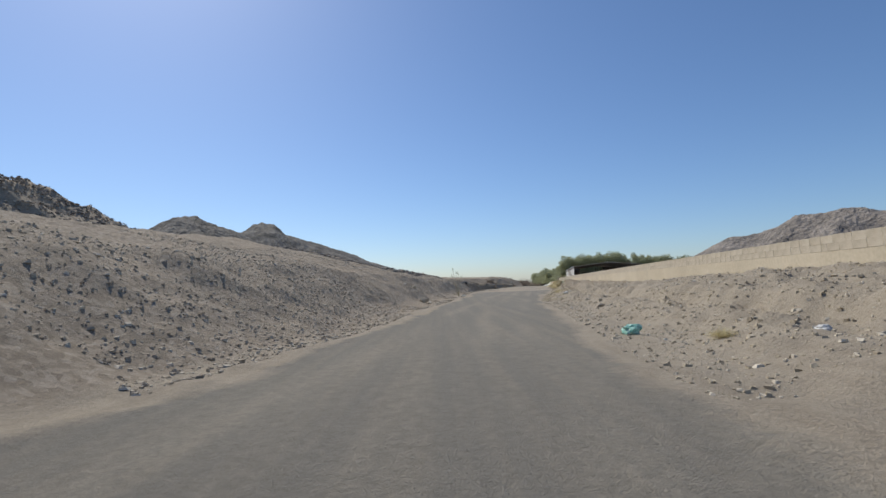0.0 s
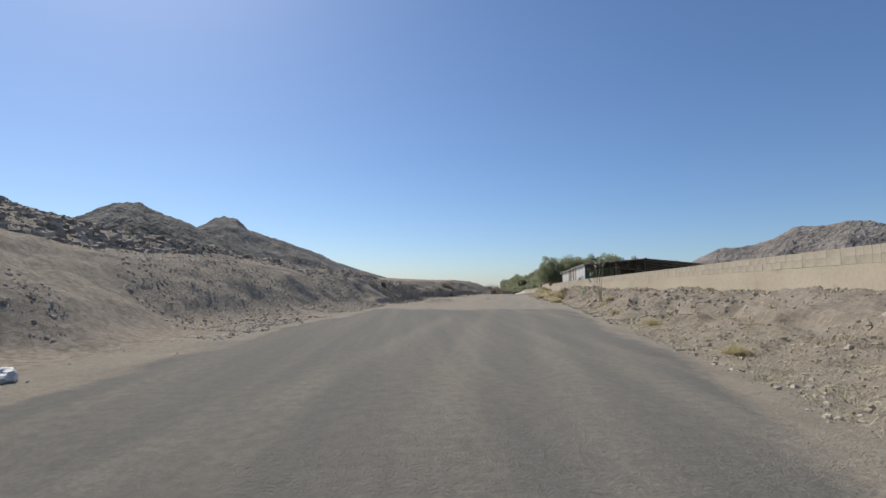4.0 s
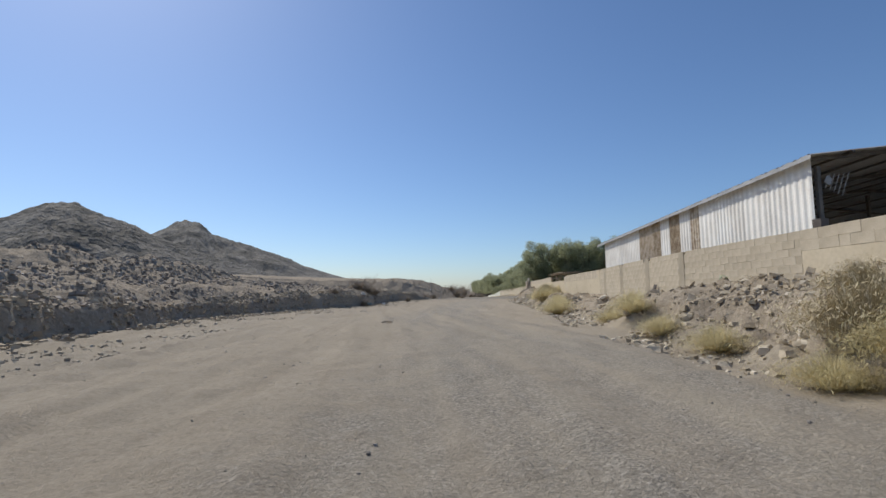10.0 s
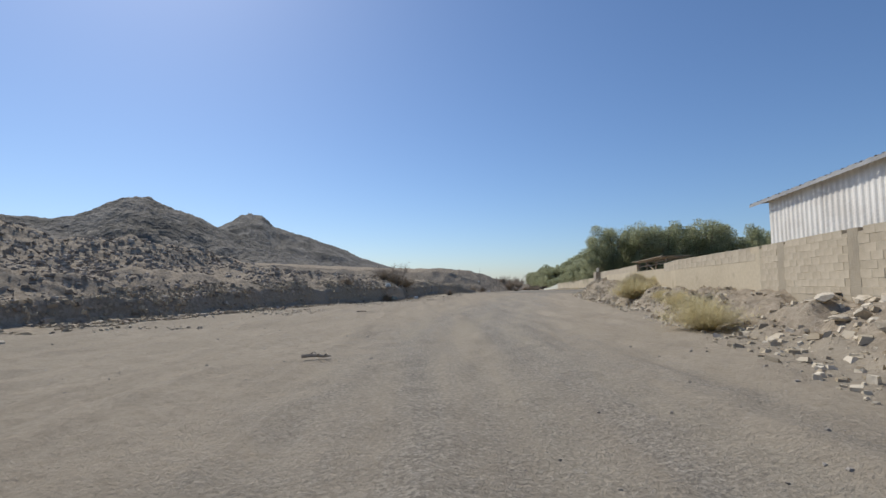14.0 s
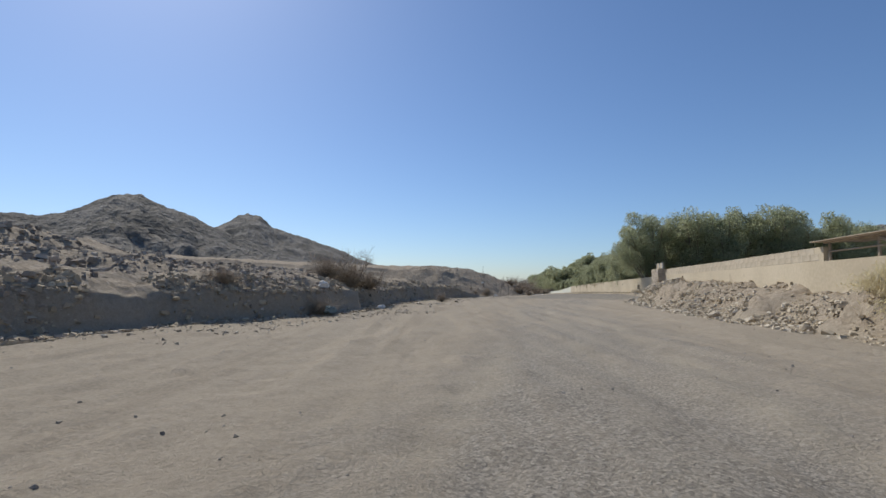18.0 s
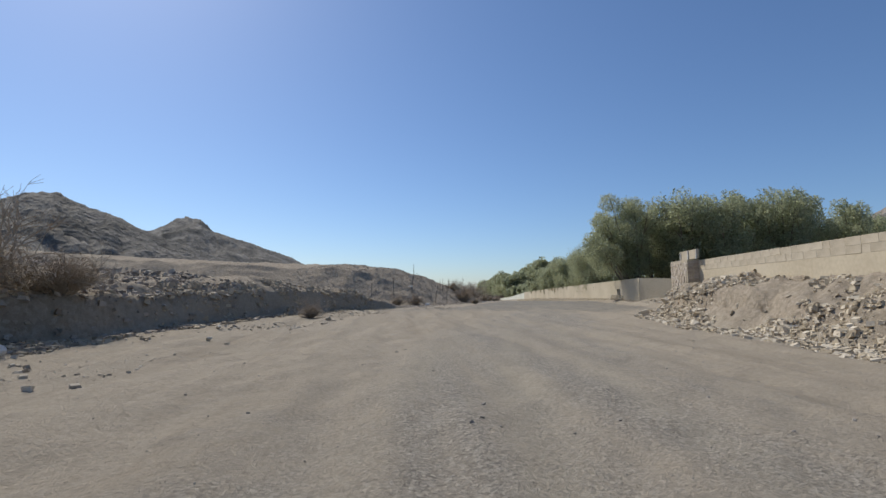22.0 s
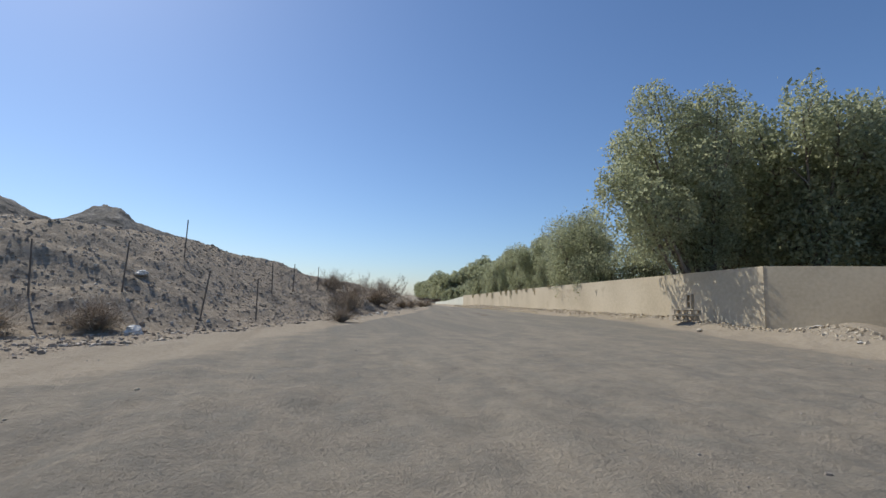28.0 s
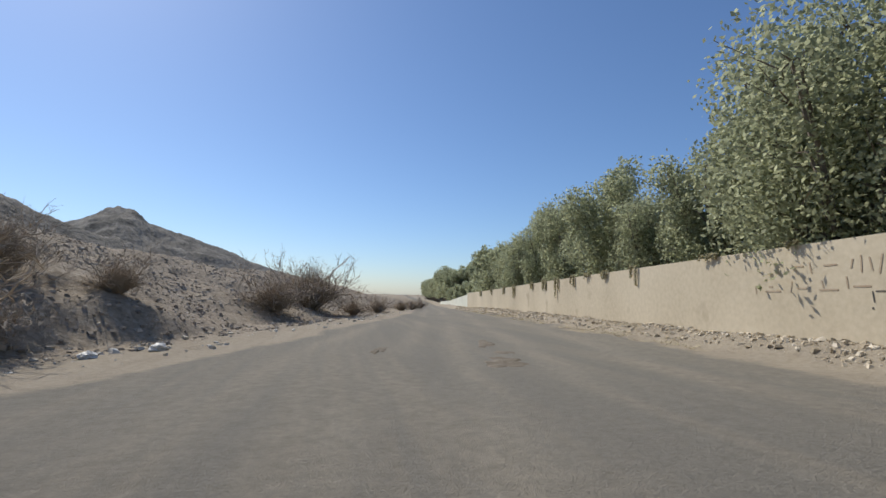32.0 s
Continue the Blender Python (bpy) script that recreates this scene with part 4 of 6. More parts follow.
# ---- timber shelter on the lowered wall ----
def build_shelter():
    sh = tagged(new("timber_shelter"), "low timber shelter with a flat roof behind the wall", "shelter")
    sh.location = (33.9, 138.5, 1.7)
    d = Vector((34.65 - 33.1, 142.4 - 134.7, 0)).normalized()
    n = Vector((d.y, -d.x, 0))
    o = Vector((33.1 - 33.9, 134.7 - 138.5, 0))
    for s in (0.1, 2.6, 5.2, 7.75):
        for w in (0.15, 2.6):
            bm = bmesh.new()
            p = o + d * s + n * w
            tube(bm, [p + Vector((0, 0, -2.0 if w > 1 else 0.0)), p + Vector((0.02, 0, 0.68))], [0.055, 0.05], 6)
            part("post", bm, TWIG, sh)
    for k in range(5):
        bm = bmesh.new()
        w = -0.1 + 0.36 * k
        p, q = o + d * -0.6 + n * w, o + d * 8.2 + n * w
        box(bm, 0, 0, 0, 0.34, (q - p).length, 0.03, Matrix.Translation((p + q) / 2 + Vector((0, 0, 0.74 + 0.01 * (k % 2)))) @ Matrix.Rotation(math.atan2(-d.x, d.y), 4, "Z"))
        part("roof_board", bm, TWIG, sh)
    bm = bmesh.new()
    tube(bm, [o + d * -0.4 + n * 0.12 + Vector((0, 0, 0.68)), o + d * 8 + n * 0.12 + Vector((0, 0, 0.7))], [0.05, 0.05], 6)
    part("beam", bm, TWIG, sh)
    bm = bmesh.new()
    tube(bm, [o + d * 3.0 + n * 0.1 + Vector((0, 0, 0.02)), o + d * 5.1 + n * 0.1 + Vector((0, 0, 0.6))], [0.05, 0.05], 5)
    part("brace", bm, TWIG, sh)
    bm = bmesh.new()
    tube(bm, [o + d * 0.1 + n * 0.13 + Vector((0, 0, 0.36)), o + d * 7.8 + n * 0.13 + Vector((0, 0, 0.36))], [0.03, 0.03], 5)
    part("rail", bm, TWIG, sh)
    return sh


build_shelter()


# ---- rubble stones: joined scatters ----
def scatter(name, label, xy, sizes, mat, seed, sink=0.4, category="stones"):
    """Many small angular stones in one mesh."""
    rs = np.random.RandomState(seed)
    tmpl = np.array([(i * (0.72 - 0.12 * k), j * (0.72 - 0.12 * k), k * 0.62) for i in (-1, 1) for j in (-1, 1) for k in (-1, 1)])
    faces = np.array([(0, 1, 3), (0, 3, 2), (4, 6, 7), (4, 7, 5), (0, 4, 5), (0, 5, 1), (2, 3, 7), (2, 7, 6), (0, 2, 6), (0, 6, 4), (1, 5, 7), (1, 7, 3)])
    n = len(xy)
    x, y = xy[:, 0], xy[:, 1]
    z = ground_z(x, y)
    shape = tmpl[None] * (rs.uniform(0.6, 1.2, (n, 8, 1)) + rs.uniform(-0.22, 0.22, (n, 8, 3))) * np.stack([rs.uniform(0.7, 1.3, n), rs.uniform(0.6, 1.0, n), rs.uniform(0.5, 0.95, n)], -1)[:, None]
    a = rs.uniform(0, 6.28, n)
    t = rs.uniform(-0.4, 0.4, n)
    ca, sa_, ct, st = np.cos(a)[:, None], np.sin(a)[:, None], np.cos(t)[:, None], np.sin(t)[:, None]
    px, py, pz = shape[..., 0], shape[..., 1], shape[..., 2]
    py, pz = py * ct - pz * st, py * st + pz * ct
    v = np.stack([px * ca - py * sa_, px * sa_ + py * ca, pz], -1) * (sizes / 2)[:, None, None]
    v += np.stack([x, y, z + sizes * (0.5 - sink) * 0.5], -1)[:, None]
    f = faces[None] + 8 * np.arange(n)[:, None, None]
    me = bpy.data.meshes.new(name)
    me.vertices.add(8 * n)
    me.vertices.foreach_set("co", v.ravel())
    me.loops.add(36 * n)
    me.loops.foreach_set("vertex_index", f.ravel())
    me.polygons.add(12 * n)
    me.polygons.foreach_set("loop_start", np.arange(0, 36 * n, 3))
    me.update(calc_edges=True)
    me.polygons.foreach_set("use_smooth", np.zeros(12 * n, bool))
    me.materials.append(mat)
    return tagged(new(name, me), label, category, kind="stuff")


def island_material(name, stops, rough=0.9):
    m = bpy.data.materials.new(name)
    m.use_nodes = True
    nt = m.node_tree
    b = nt.nodes["Principled BSDF"]
    geo, ramp = nt.nodes.new("ShaderNodeNewGeometry"), nt.nodes.new("ShaderNodeValToRGB")
    el = ramp.color_ramp.elements
    el[0].color, el[1].color = (*stops[0], 1), (*stops[-1], 1)
    for i, c in enumerate(stops[1:-1]):
        e = el.new((i + 1) / (len(stops) - 1))
        e.color = (*c, 1)
    tex, n = nt.nodes.new("ShaderNodeTexCoord"), nt.nodes.new("ShaderNodeTexNoise")
    n.inputs["Scale"].default_value = 25
    nt.links.new(tex.outputs["Object"], n.inputs["Vector"])
    bp = nt.nodes.new("ShaderNodeBump")
    bp.inputs["Strength"].default_value, bp.inputs["Distance"].default_value = 0.5, 0.02
    nt.links.new(n.outputs[0], bp.inputs["Height"])
    nt.links.new(bp.outputs[0], b.inputs["Normal"])
    nt.links.new(geo.outputs["Random Per Island"], ramp.inputs[0])
    nt.links.new(ramp.outputs[0], b.inputs["Base Color"])
    b.inputs["Roughness"].default_value, b.inputs["Specular IOR Level"].default_value = rough, 0.2
    return m


SPOIL_BITS = island_material("spoil_bits", [(0.27, 0.222, 0.16), (0.38, 0.32, 0.24), (0.47, 0.405, 0.312), (0.6, 0.53, 0.425)])
RIDGE_BITS = island_material("ridge_bits", [(0.18, 0.147, 0.113), (0.27, 0.224, 0.174), (0.36, 0.303, 0.242), (0.48, 0.416, 0.342)])
MOUND_BITS = island_material("mound_bits", [(0.2, 0.164, 0.125), (0.31, 0.26, 0.2), (0.42, 0.36, 0.29), (0.56, 0.5, 0.42)])
CLOD_BITS = island_material("clod_bits", [(0.3, 0.242, 0.166), (0.39, 0.32, 0.225), (0.48, 0.402, 0.29)])
BANK_BITS = island_material("bank_bits", [(0.33, 0.272, 0.19), (0.44, 0.37, 0.265), (0.54, 0.466, 0.35), (0.66, 0.585, 0.465)])
GREY_BITS = island_material("gravel_bits", [(0.19, 0.17, 0.145), (0.28, 0.25, 0.215), (0.4, 0.365, 0.32)])
PALE_BITS = island_material("litter_bits", [(0.46, 0.41, 0.34), (0.66, 0.63, 0.57), (0.38, 0.36, 0.32), (0.6, 0.53, 0.41)], 0.6)
rs = np.random.RandomState(77)


def strip_points(n, y0, y1, edge, lo, hi, sign, power=1.0):
    y = rs.uniform(y0, y1, n)
    off = lo + (hi - lo) * rs.uniform(0, 1, n) ** power
    return np.stack([edge(y) + sign * off, y], -1)


def lumpy(pts, scale, seed, keep):
    """Keep points where a noise field is high, so that they gather in drifts."""
    return pts[fbm(pts[:, 0] / scale, pts[:, 1] / scale, 3, seed) > keep]


p = lumpy(strip_points(64000, -6, 98, left_edge, 0.3, 15, -1, 1.3), 5, 91, -0.5)
scatter("spoil_stones", "grey-brown broken stones over the high spoil bank", p, 0.04 + np.where(p[:, 1] < 80, 0.1, 0.22) * rs.uniform(0, 1, len(p)) ** 4.0, SPOIL_BITS, 1, 0.48)
p = lumpy(strip_points(30000, 90, 166, left_edge, 0.2, 12, -1, 1.2), 5, 92, -0.5)
scatter("bank_stones", "grey-brown stones over the low flat bank", p, 0.05 + 0.26 * rs.uniform(0, 1, len(p)) ** 4, RIDGE_BITS, 2)
p = lumpy(strip_points(60000, 62, 172, left_edge, 8, 44, -1, 1.2), 6, 88, -0.6)
scatter("ridge_stones", "dark broken stones over the rubble ridge behind the bank", p, 0.08 + 0.42 * rs.uniform(0, 1, len(p)) ** 3.5, RIDGE_BITS, 13)
p = np.stack([rs.normal(-115, 24, 14000), rs.normal(128, 26, 14000)], -1)
p = p[p[:, 0] < -62]
scatter("spur_stones", "dark boulders and scree over the rocky spur", p, 0.25 + 0.9 * rs.uniform(0, 1, len(p)) ** 3, RIDGE_BITS, 14)
p = lumpy(strip_points(44000, 168, 240, left_edge, 0.8, 16, -1, 1.0), 5, 93, -0.8)
scatter("mound_stones", "broken stones and debris over the fenced mound", p, 0.035 + 0.15 * rs.uniform(0, 1, len(p)) ** 4, MOUND_BITS, 3)
p = np.concatenate([lumpy(strip_points(26000, -3, 60, right_edge, 0.1, 7.0, 1, 1.0), 4, 94, -0.5), lumpy(strip_points(22000, 60, 104, right_edge, 0.2, 6.0, 1, 1.1), 3, 94, -0.2)])
scatter("verge_stones", "sandy stones and clods on the earth bank below the wall", p, 0.025 + np.where(p[:, 1] < 60, 0.1, 0.17) * rs.uniform(0, 1, len(p)) ** 5, BANK_BITS, 4)
p = np.concatenate([lumpy(strip_points(11000, 100, 168, right_edge, -0.6, 4.2, 1, 1.0), 3, 95, -0.15), lumpy(strip_points(9000, 138, 156, right_edge, -0.5, 1.5, 1, 1.0), 3, 95, -0.3), lumpy(strip_points(15000, 154, 170, right_edge, -0.7, 2.6, 1, 1.1), 3, 95, -0.45)])
scatter("rubble_stones", "pale broken rubble along the foot of the bank", p, 0.03 + 0.25 * rs.uniform(0, 1, len(p)) ** np.where(p[:, 1] > 154, 4.5, 5.0), BANK_BITS, 5)
p = np.concatenate([lumpy(strip_points(7000, 62, 104, right_edge, 1.2, 5.2, 1), 2.0, 98, 0.1), lumpy(strip_points(8000, 104, 138, right_edge, 0.4, 4.5, 1), 2.0, 99, -0.05), lumpy(strip_points(5000, 138, 168, right_edge, 1.4, 3.6, 1), 2.0, 99, 0.0)])
scatter("earth_clods", "broken brown earth clods along the ragged brow of the bank", p, 0.03 + 0.17 * rs.uniform(0, 1, len(p)) ** 4, CLOD_BITS, 9, 0.5, "earth")
p = lumpy(strip_points(26000, 90, 174, left_edge, 0.0, 2.6, -1, 1.0), 1.6, 89, -0.35)
scatter("bank_clods", "broken earth clods and stones on the cut face of the bank", p, 0.05 + 0.26 * rs.uniform(0, 1, len(p)) ** 4, CLOD_BITS, 12, 0.45, "earth")
p = lumpy(strip_points(9000, 84, 178, left_edge, -3.5, 0.6, -1, 1.0), 2.5, 90, -0.05)
scatter("foot_stones", "small stones strewn on the sand below the spoil bank", p, 0.02 + 0.14 * rs.uniform(0, 1, len(p)) ** 4, SPOIL_BITS, 11, 0.35)
p = strip_points(9000, 181, 262, wall_x, 0.08, 1.0, -1, 1.5)
scatter("wall_foot_rubble", "small rubble along the foot of the garden wall", p, 0.03 + 0.15 * rs.uniform(0, 1, len(p)) ** 4, BANK_BITS, 6, 0.35)
y = rs.uniform(86, 182, 9000)
p = np.stack([left_edge(y) + (right_edge(y) - left_edge(y)) * rs.uniform(0, 1, len(y)), y], -1)
p = lumpy(p, 3.0, 96, -0.1)
scatter("track_gravel", "loose grey gravel on the dirt track", p, 0.012 + 0.05 * rs.uniform(0, 1, len(p)) ** 5, GREY_BITS, 7)
p = np.concatenate([strip_points(260, 196, 236, left_edge, -0.6, 1.6, -1), strip_points(70, 30, 62, left_edge, -0.2, 1.2, -1), strip_points(40, 8, 60, right_edge, 0.3, 3, 1)])
scatter("roadside_litter", "pale scraps of plastic, paper and rag along the verge", p, 0.05 + np.where(p[:, 1] < 70, 0.1, 0.2) * rs.uniform(0, 1, len(p)) ** 3, PALE_BITS, 8, category="litter")


# ---- single rocks ----
ROCKS = [rock_mesh("rock", STONE, k, f) for k, f in enumerate([0.8, 0.65, 0.9, 0.55, 0.75])]


def place_rock(x, y, size, k, label="pale angular boulder on the roadside", stretch=(1, 1, 1), tilt=0):
    ob = new("boulder", ROCKS[k % 5])
    ob.matrix_world = pose(x, y, z_at(x, y) + size * 0.22 * stretch[2], tilt, tilt * 0.5, 57 * k) @ Matrix.Diagonal((size * stretch[0], size * stretch[1], size * stretch[2], 1))
    return tagged(ob, label, "rock", "roadside boulders")


for k, (x, y, s) in enumerate([(18.6, 76.6, 0.5), (18.0, 75.8, 0.34), (18.9, 77.4, 0.42), (19.3, 79.5, 0.3), (31.6, 142.0, 0.42), (31.9, 144.75, 0.5), (31.2, 138.9, 0.4), (33.4, 150.0, 0.3), (36.9, 165.3, 0.62),
                               (37.4, 164.2, 0.5), (36.3, 163.4, 0.35), (35.5, 160.5, 0.4), (34.9, 158.5, 0.45), (7.4, 23.1, 0.3), (8.2, 28.0, 0.25), (6.3, 19.5, 0.25), (45.6, 186.2, 0.25), (12.4, 46.3, 0.25),
                               (26.9, 112.8, 0.55), (26.5, 113.4, 0.45), (27.2, 114.2, 0.5), (27.4, 115.4, 0.42), (26.3, 111.9, 0.4), (28.1, 116.6, 0.5), (25.5, 109.2, 0.45), (24.9, 108.2, 0.4), (24.3, 105.9, 0.38), (23.6, 105.4, 0.3), (28.6, 118.3, 0.4)]):
    place_rock(x, y, s, k, stretch=(1, 1, 0.6) if 18 <= k else (1, 1, 1), tilt=12 * (k % 3) if k >= 18 else 0)
for k, (x, y, s) in enumerate([(-1.6, 37.1, 0.7), (-1.2, 36.4, 0.4), (-2.6, 41.4, 0.5), (9.6, 134, 0.4), (20.1, 155.2, 0.2), (19.2, 158.6, 0.25), (22.0, 163.0, 0.3)]):
    place_rock(x, y, s, k + 40, "dark stone half buried in the spoil bank")


# ---- broken slabs tipped on the bank ----
def slab_mesh(name, mat, seed):
    """An uneven flat piece of broken stone, about a metre long before scaling."""
    r = random.Random(seed)
    n = r.randint(5, 7)
    ring = [(math.cos(6.283 * k / n + r.uniform(-0.3, 0.3)) * r.uniform(0.38, 0.55), math.sin(6.283 * k / n + r.uniform(-0.3, 0.3)) * r.uniform(0.25, 0.42)) for k in range(n)]
    bm = bmesh.new()
    low = [bm.verts.new((x * r.uniform(0.85, 1.1), y * r.uniform(0.85, 1.1), -0.13 + r.uniform(-0.04, 0.04))) for x, y in ring]
    top = [bm.verts.new((x, y, 0.12 + 0.1 * x * r.uniform(-1, 1))) for x, y in ring]
    cap, foot = bm.verts.new((r.uniform(-0.1, 0.1), 0, 0.16)), bm.verts.new((0, 0, -0.16))
    for k in range(n):
        j = (k + 1) % n
        bm.faces.new((low[k], low[j], top[j], top[k]))
        bm.faces.new((top[k], top[j], cap))
        bm.faces.new((low[j], low[k], foot))
    me = bpy.data.meshes.new(name)
    bm.to_mesh(me)
    bm.free()
    me.materials.append(mat)
    return me


SLABS = [slab_mesh("slab", STONE, 20 + k) for k in range(7)]
rng_s = random.Random(12)
for y0, y1, lo, hi, count, big in [(103, 121, 1.0, 4.2, 34, 0.55), (121, 137, 0.6, 3.0, 24, 0.5), (137, 167, -0.3, 1.6, 50, 0.38), (84, 102, 0.8, 4.0, 30, 0.34), (162, 171, -0.8, 1.6, 40, 0.4)]:
    for k in range(count):
        y = rng_s.uniform(y0, y1)
        x = float(right_edge(y)) + rng_s.uniform(lo, hi)
        size = big * rng_s.uniform(0.35, 1.0)
        ob = new("stone_slab", rng_s.choice(SLABS))
        ob.matrix_world = pose(x, y, z_at(x, y) + 0.1 * size, rng_s.gauss(0, 24), rng_s.gauss(0, 24), rng_s.uniform(0, 360)) @ Matrix.Diagonal((size, size, size * rng_s.uniform(0.6, 1.2), 1))
        tagged(ob, "broken pale stone slab tipped on the earth bank", "stone", "broken slabs on the bank")


# ---- broken earth ledges on the brow of the bank ----
EARTH = material("dry_earth", [(0.36, 0.294, 0.205), (0.46, 0.385, 0.275), (0.55, 0.47, 0.35)], 2.0, 0.95, 0.6, 12, 8, rand=0.25)
LEDGES = [rock_mesh("earth_chunk", EARTH, 90 + k, 0.6) for k in range(5)]
for y0, y1, lo, hi, count, big in [(80, 104, 2.4, 4.6, 34, 0.34), (104, 122, 2.2, 4.2, 24, 0.36), (138, 166, 1.8, 3.4, 30, 0.32)]:
    for k in range(count):
        y = rng_s.uniform(y0, y1)
        x = min(float(right_edge(y)) + rng_s.uniform(lo, hi), float(wall_x(y)) - 0.5)
        size = big * rng_s.uniform(0.4, 1.0)
        ob = new("earth_chunk", rng_s.choice(LEDGES))
        ob.matrix_world = pose(x, y, z_at(x, y) + 0.05 * size, rng_s.gauss(0, 20), rng_s.gauss(0, 20), rng_s.uniform(0, 360)) @ Matrix.Diagonal((size, size, size * rng_s.uniform(0.6, 1.0), 1))
        tagged(ob, "crusted lump of dry brown earth on the bank", "earth", "earth lumps on the bank")


# ---- dried mud dropped on the asphalt ----
MUD = material("dried_mud", [(0.1, 0.08, 0.056), (0.16, 0.132, 0.096), (0.22, 0.186, 0.14)], 4.0, 0.95, 0.6, 18, 8)


def mud_patch(x, y, length, width, turn, seed):
    """A low ragged cake of mud that thins out to its rim, smeared along the lane."""
    n, rings = 26, 7
    ca, sa_ = math.cos(radians(turn)), math.sin(radians(turn))
    verts, faces = [], []
    for j in range(rings + 1):
        for k in range(n):
            a = 6.283 * k / n
            edge = 1 + 0.45 * float(vnoise(math.cos(a) * 1.7 + seed, math.sin(a) * 1.7, 7)) + 0.25 * float(vnoise(math.cos(a) * 5 + seed, math.sin(a) * 5, 8))
            u, v = math.cos(a) * edge * width / 2 * j / rings, math.sin(a) * edge * length / 2 * j / rings
            px, py = x + u * ca - v * sa_, y + u * sa_ + v * ca
            lift = 0.006 + 0.03 * (1 - j / rings) ** 0.5 * (0.55 + 0.6 * float(fbm(px * 6, py * 2.5, 3, 9))) if j < rings else -0.01
            verts.append((px - x, py - y, z_at(px, py) + lift))
    for j in range(rings):
        for k in range(n):
            faces.append((j * n + k, j * n + (k + 1) % n, (j + 1) * n + (k + 1) % n, (j + 1) * n + k))
    ob = new("mud_patch", mesh_of("mud_patch", verts, faces, MUD, True))
    ob.location = (x, y, 0)
    return tagged(ob, "dark cake of dried mud on the worn asphalt", "mud", "mud on the road")


for k, (x, y, l, w, turn) in enumerate([(43.5, 203.9, 1.5, 0.8, -8), (44.2, 207.3, 2.2, 0.45, -14), (41.5, 206.5, 1.3, 0.3, -10), (44.0, 205.3, 0.6, 0.35, 10)]):
    mud_patch(x, y, l, w, turn, 3.1 * k)


# ---- stone pillar at the gate ----
def build_stone_pillar():
    pil = tagged(new("stone_pillar"), "rubble masonry pillar with a concrete panel on top", "pillar")
    pil.location = (39.2, 165.5, level(165.5))
    d = Vector((0.18, 0.984, 0)).normalized()
    turn = Matrix.Rotation(math.atan2(-d.x, d.y), 4, "Z")
    h = 2.33 - level(165.5)
    bm = bmesh.new()
    box(bm, 0, 0, h / 2 - 0.1, 0.55, 1.96, h + 0.1, turn)
    part("core", bm, MORTAR, pil)
    rng = random.Random(4)
    shapes = [slab_mesh("facing_stone", PILLAR_STONE, 60 + k) for k in range(6)]
    flat = Matrix.Rotation(radians(90), 4, "Y")
    for row in range(13):
        z = 0.1 + row * 0.2
        y = -0.95 + rng.uniform(0, 0.12)
        while y < 0.82 and z + 0.1 < h:
            w = rng.uniform(0.22, 0.36)
            ob = under(new("facing_stone", rng.choice(shapes)), pil)
            ob.matrix_local = turn @ Matrix.Translation((-0.27, y + w / 2, z + rng.uniform(-0.05, 0.05))) @ Matrix.Rotation(rng.uniform(-0.7, 0.7), 4, "X") @ flat @ Matrix.Diagonal((0.26 * rng.uniform(0.85, 1.2), w * 1.4, 0.2, 1))
            y += w
        for x in (-0.15, 0.13):
            if z + 0.06 < h:
                ob = under(new("facing_stone", rng.choice(shapes)), pil)
                ob.matrix_local = turn @ Matrix.Translation((x, -0.985, z)) @ Matrix.Rotation(radians(90), 4, "X") @ Matrix.Diagonal((0.32, 0.3, 0.2, 1))
    bm = bmesh.new()
    box(bm, 0.05, -0.5, h + 0.21, 0.08, 1.85, 0.44, turn)
    part("top_panel", bm, BLOCK, pil, "pale concrete panel")
    for yy in (-1.38, 0.38, -0.5):
        bm = bmesh.new()
        box(bm, -0.02, yy, h + 0.19, 0.05, 0.05, 0.46, turn)
        part("panel_post", bm, PLASTIC_WHITE, pil)
    return pil


build_stone_pillar()


# ---- gate ----
def build_gate():
    a, b = Vector((45.25, 173.1, 0)), Vector((46.15, 175.6, 0))
    g = tagged(new("metal_gate"), "rusty brown bar gate, closed, with a solid lower panel", "gate")
    g.location = (a.x, a.y, z_at(a.x, a.y))
    d = b - a
    n = 17
    for k in range(n + 1):
        bm = bmesh.new()
        p = d * (k / n)
        tube(bm, [p + Vector((0, 0, 0.05)), p + Vector((0, 0, 1.35 + 0.08 * (k % 2)))], [0.018, 0.015], 5)
        part("bar", bm, TIN_RUST, g)
    for z in (0.12, 0.7, 1.28):
        bm = bmesh.new()
        tube(bm, [Vector((0, 0, z)), d + Vector((0, 0, z))], [0.025, 0.025], 5)
        part("rail", bm, TIN_RUST, g)
    bm = bmesh.new()
    p = d * 0.16
    box(bm, 0, 0, 0.72, 0.03, d.length * 0.3, 1.3, Matrix.Translation(p) @ Matrix.Rotation(math.atan2(-d.x, d.y), 4, "Z"))
    part("panel", bm, TIN_DARK, g, "dark sheet panel")
    for f in (0.0, 1.0):
        bm = bmesh.new()
        box(bm, 0, 0, 0.8, 0.09, 0.09, 1.7, Matrix.Translation(d * f))
        part("gate_post", bm, STEEL, g)
    s = tagged(new("notice_board"), "blank white notice board on a post behind the gate", "sign")
    s.location = (46.45, 174.35, z_at(46.45, 174.35))
    bm = bmesh.new()
    tube(bm, [(0, 0, -0.1), (0, 0, 2.0)], [0.03, 0.03], 6)
    part("post", bm, STEEL, s)
    bm = bmesh.new()
    box(bm, -0.05, 0, 2.0, 0.03, 0.5, 0.62, Matrix.Rotation(0.35, 4, "Z"))
    part("board", bm, PLASTIC_WHITE, s)


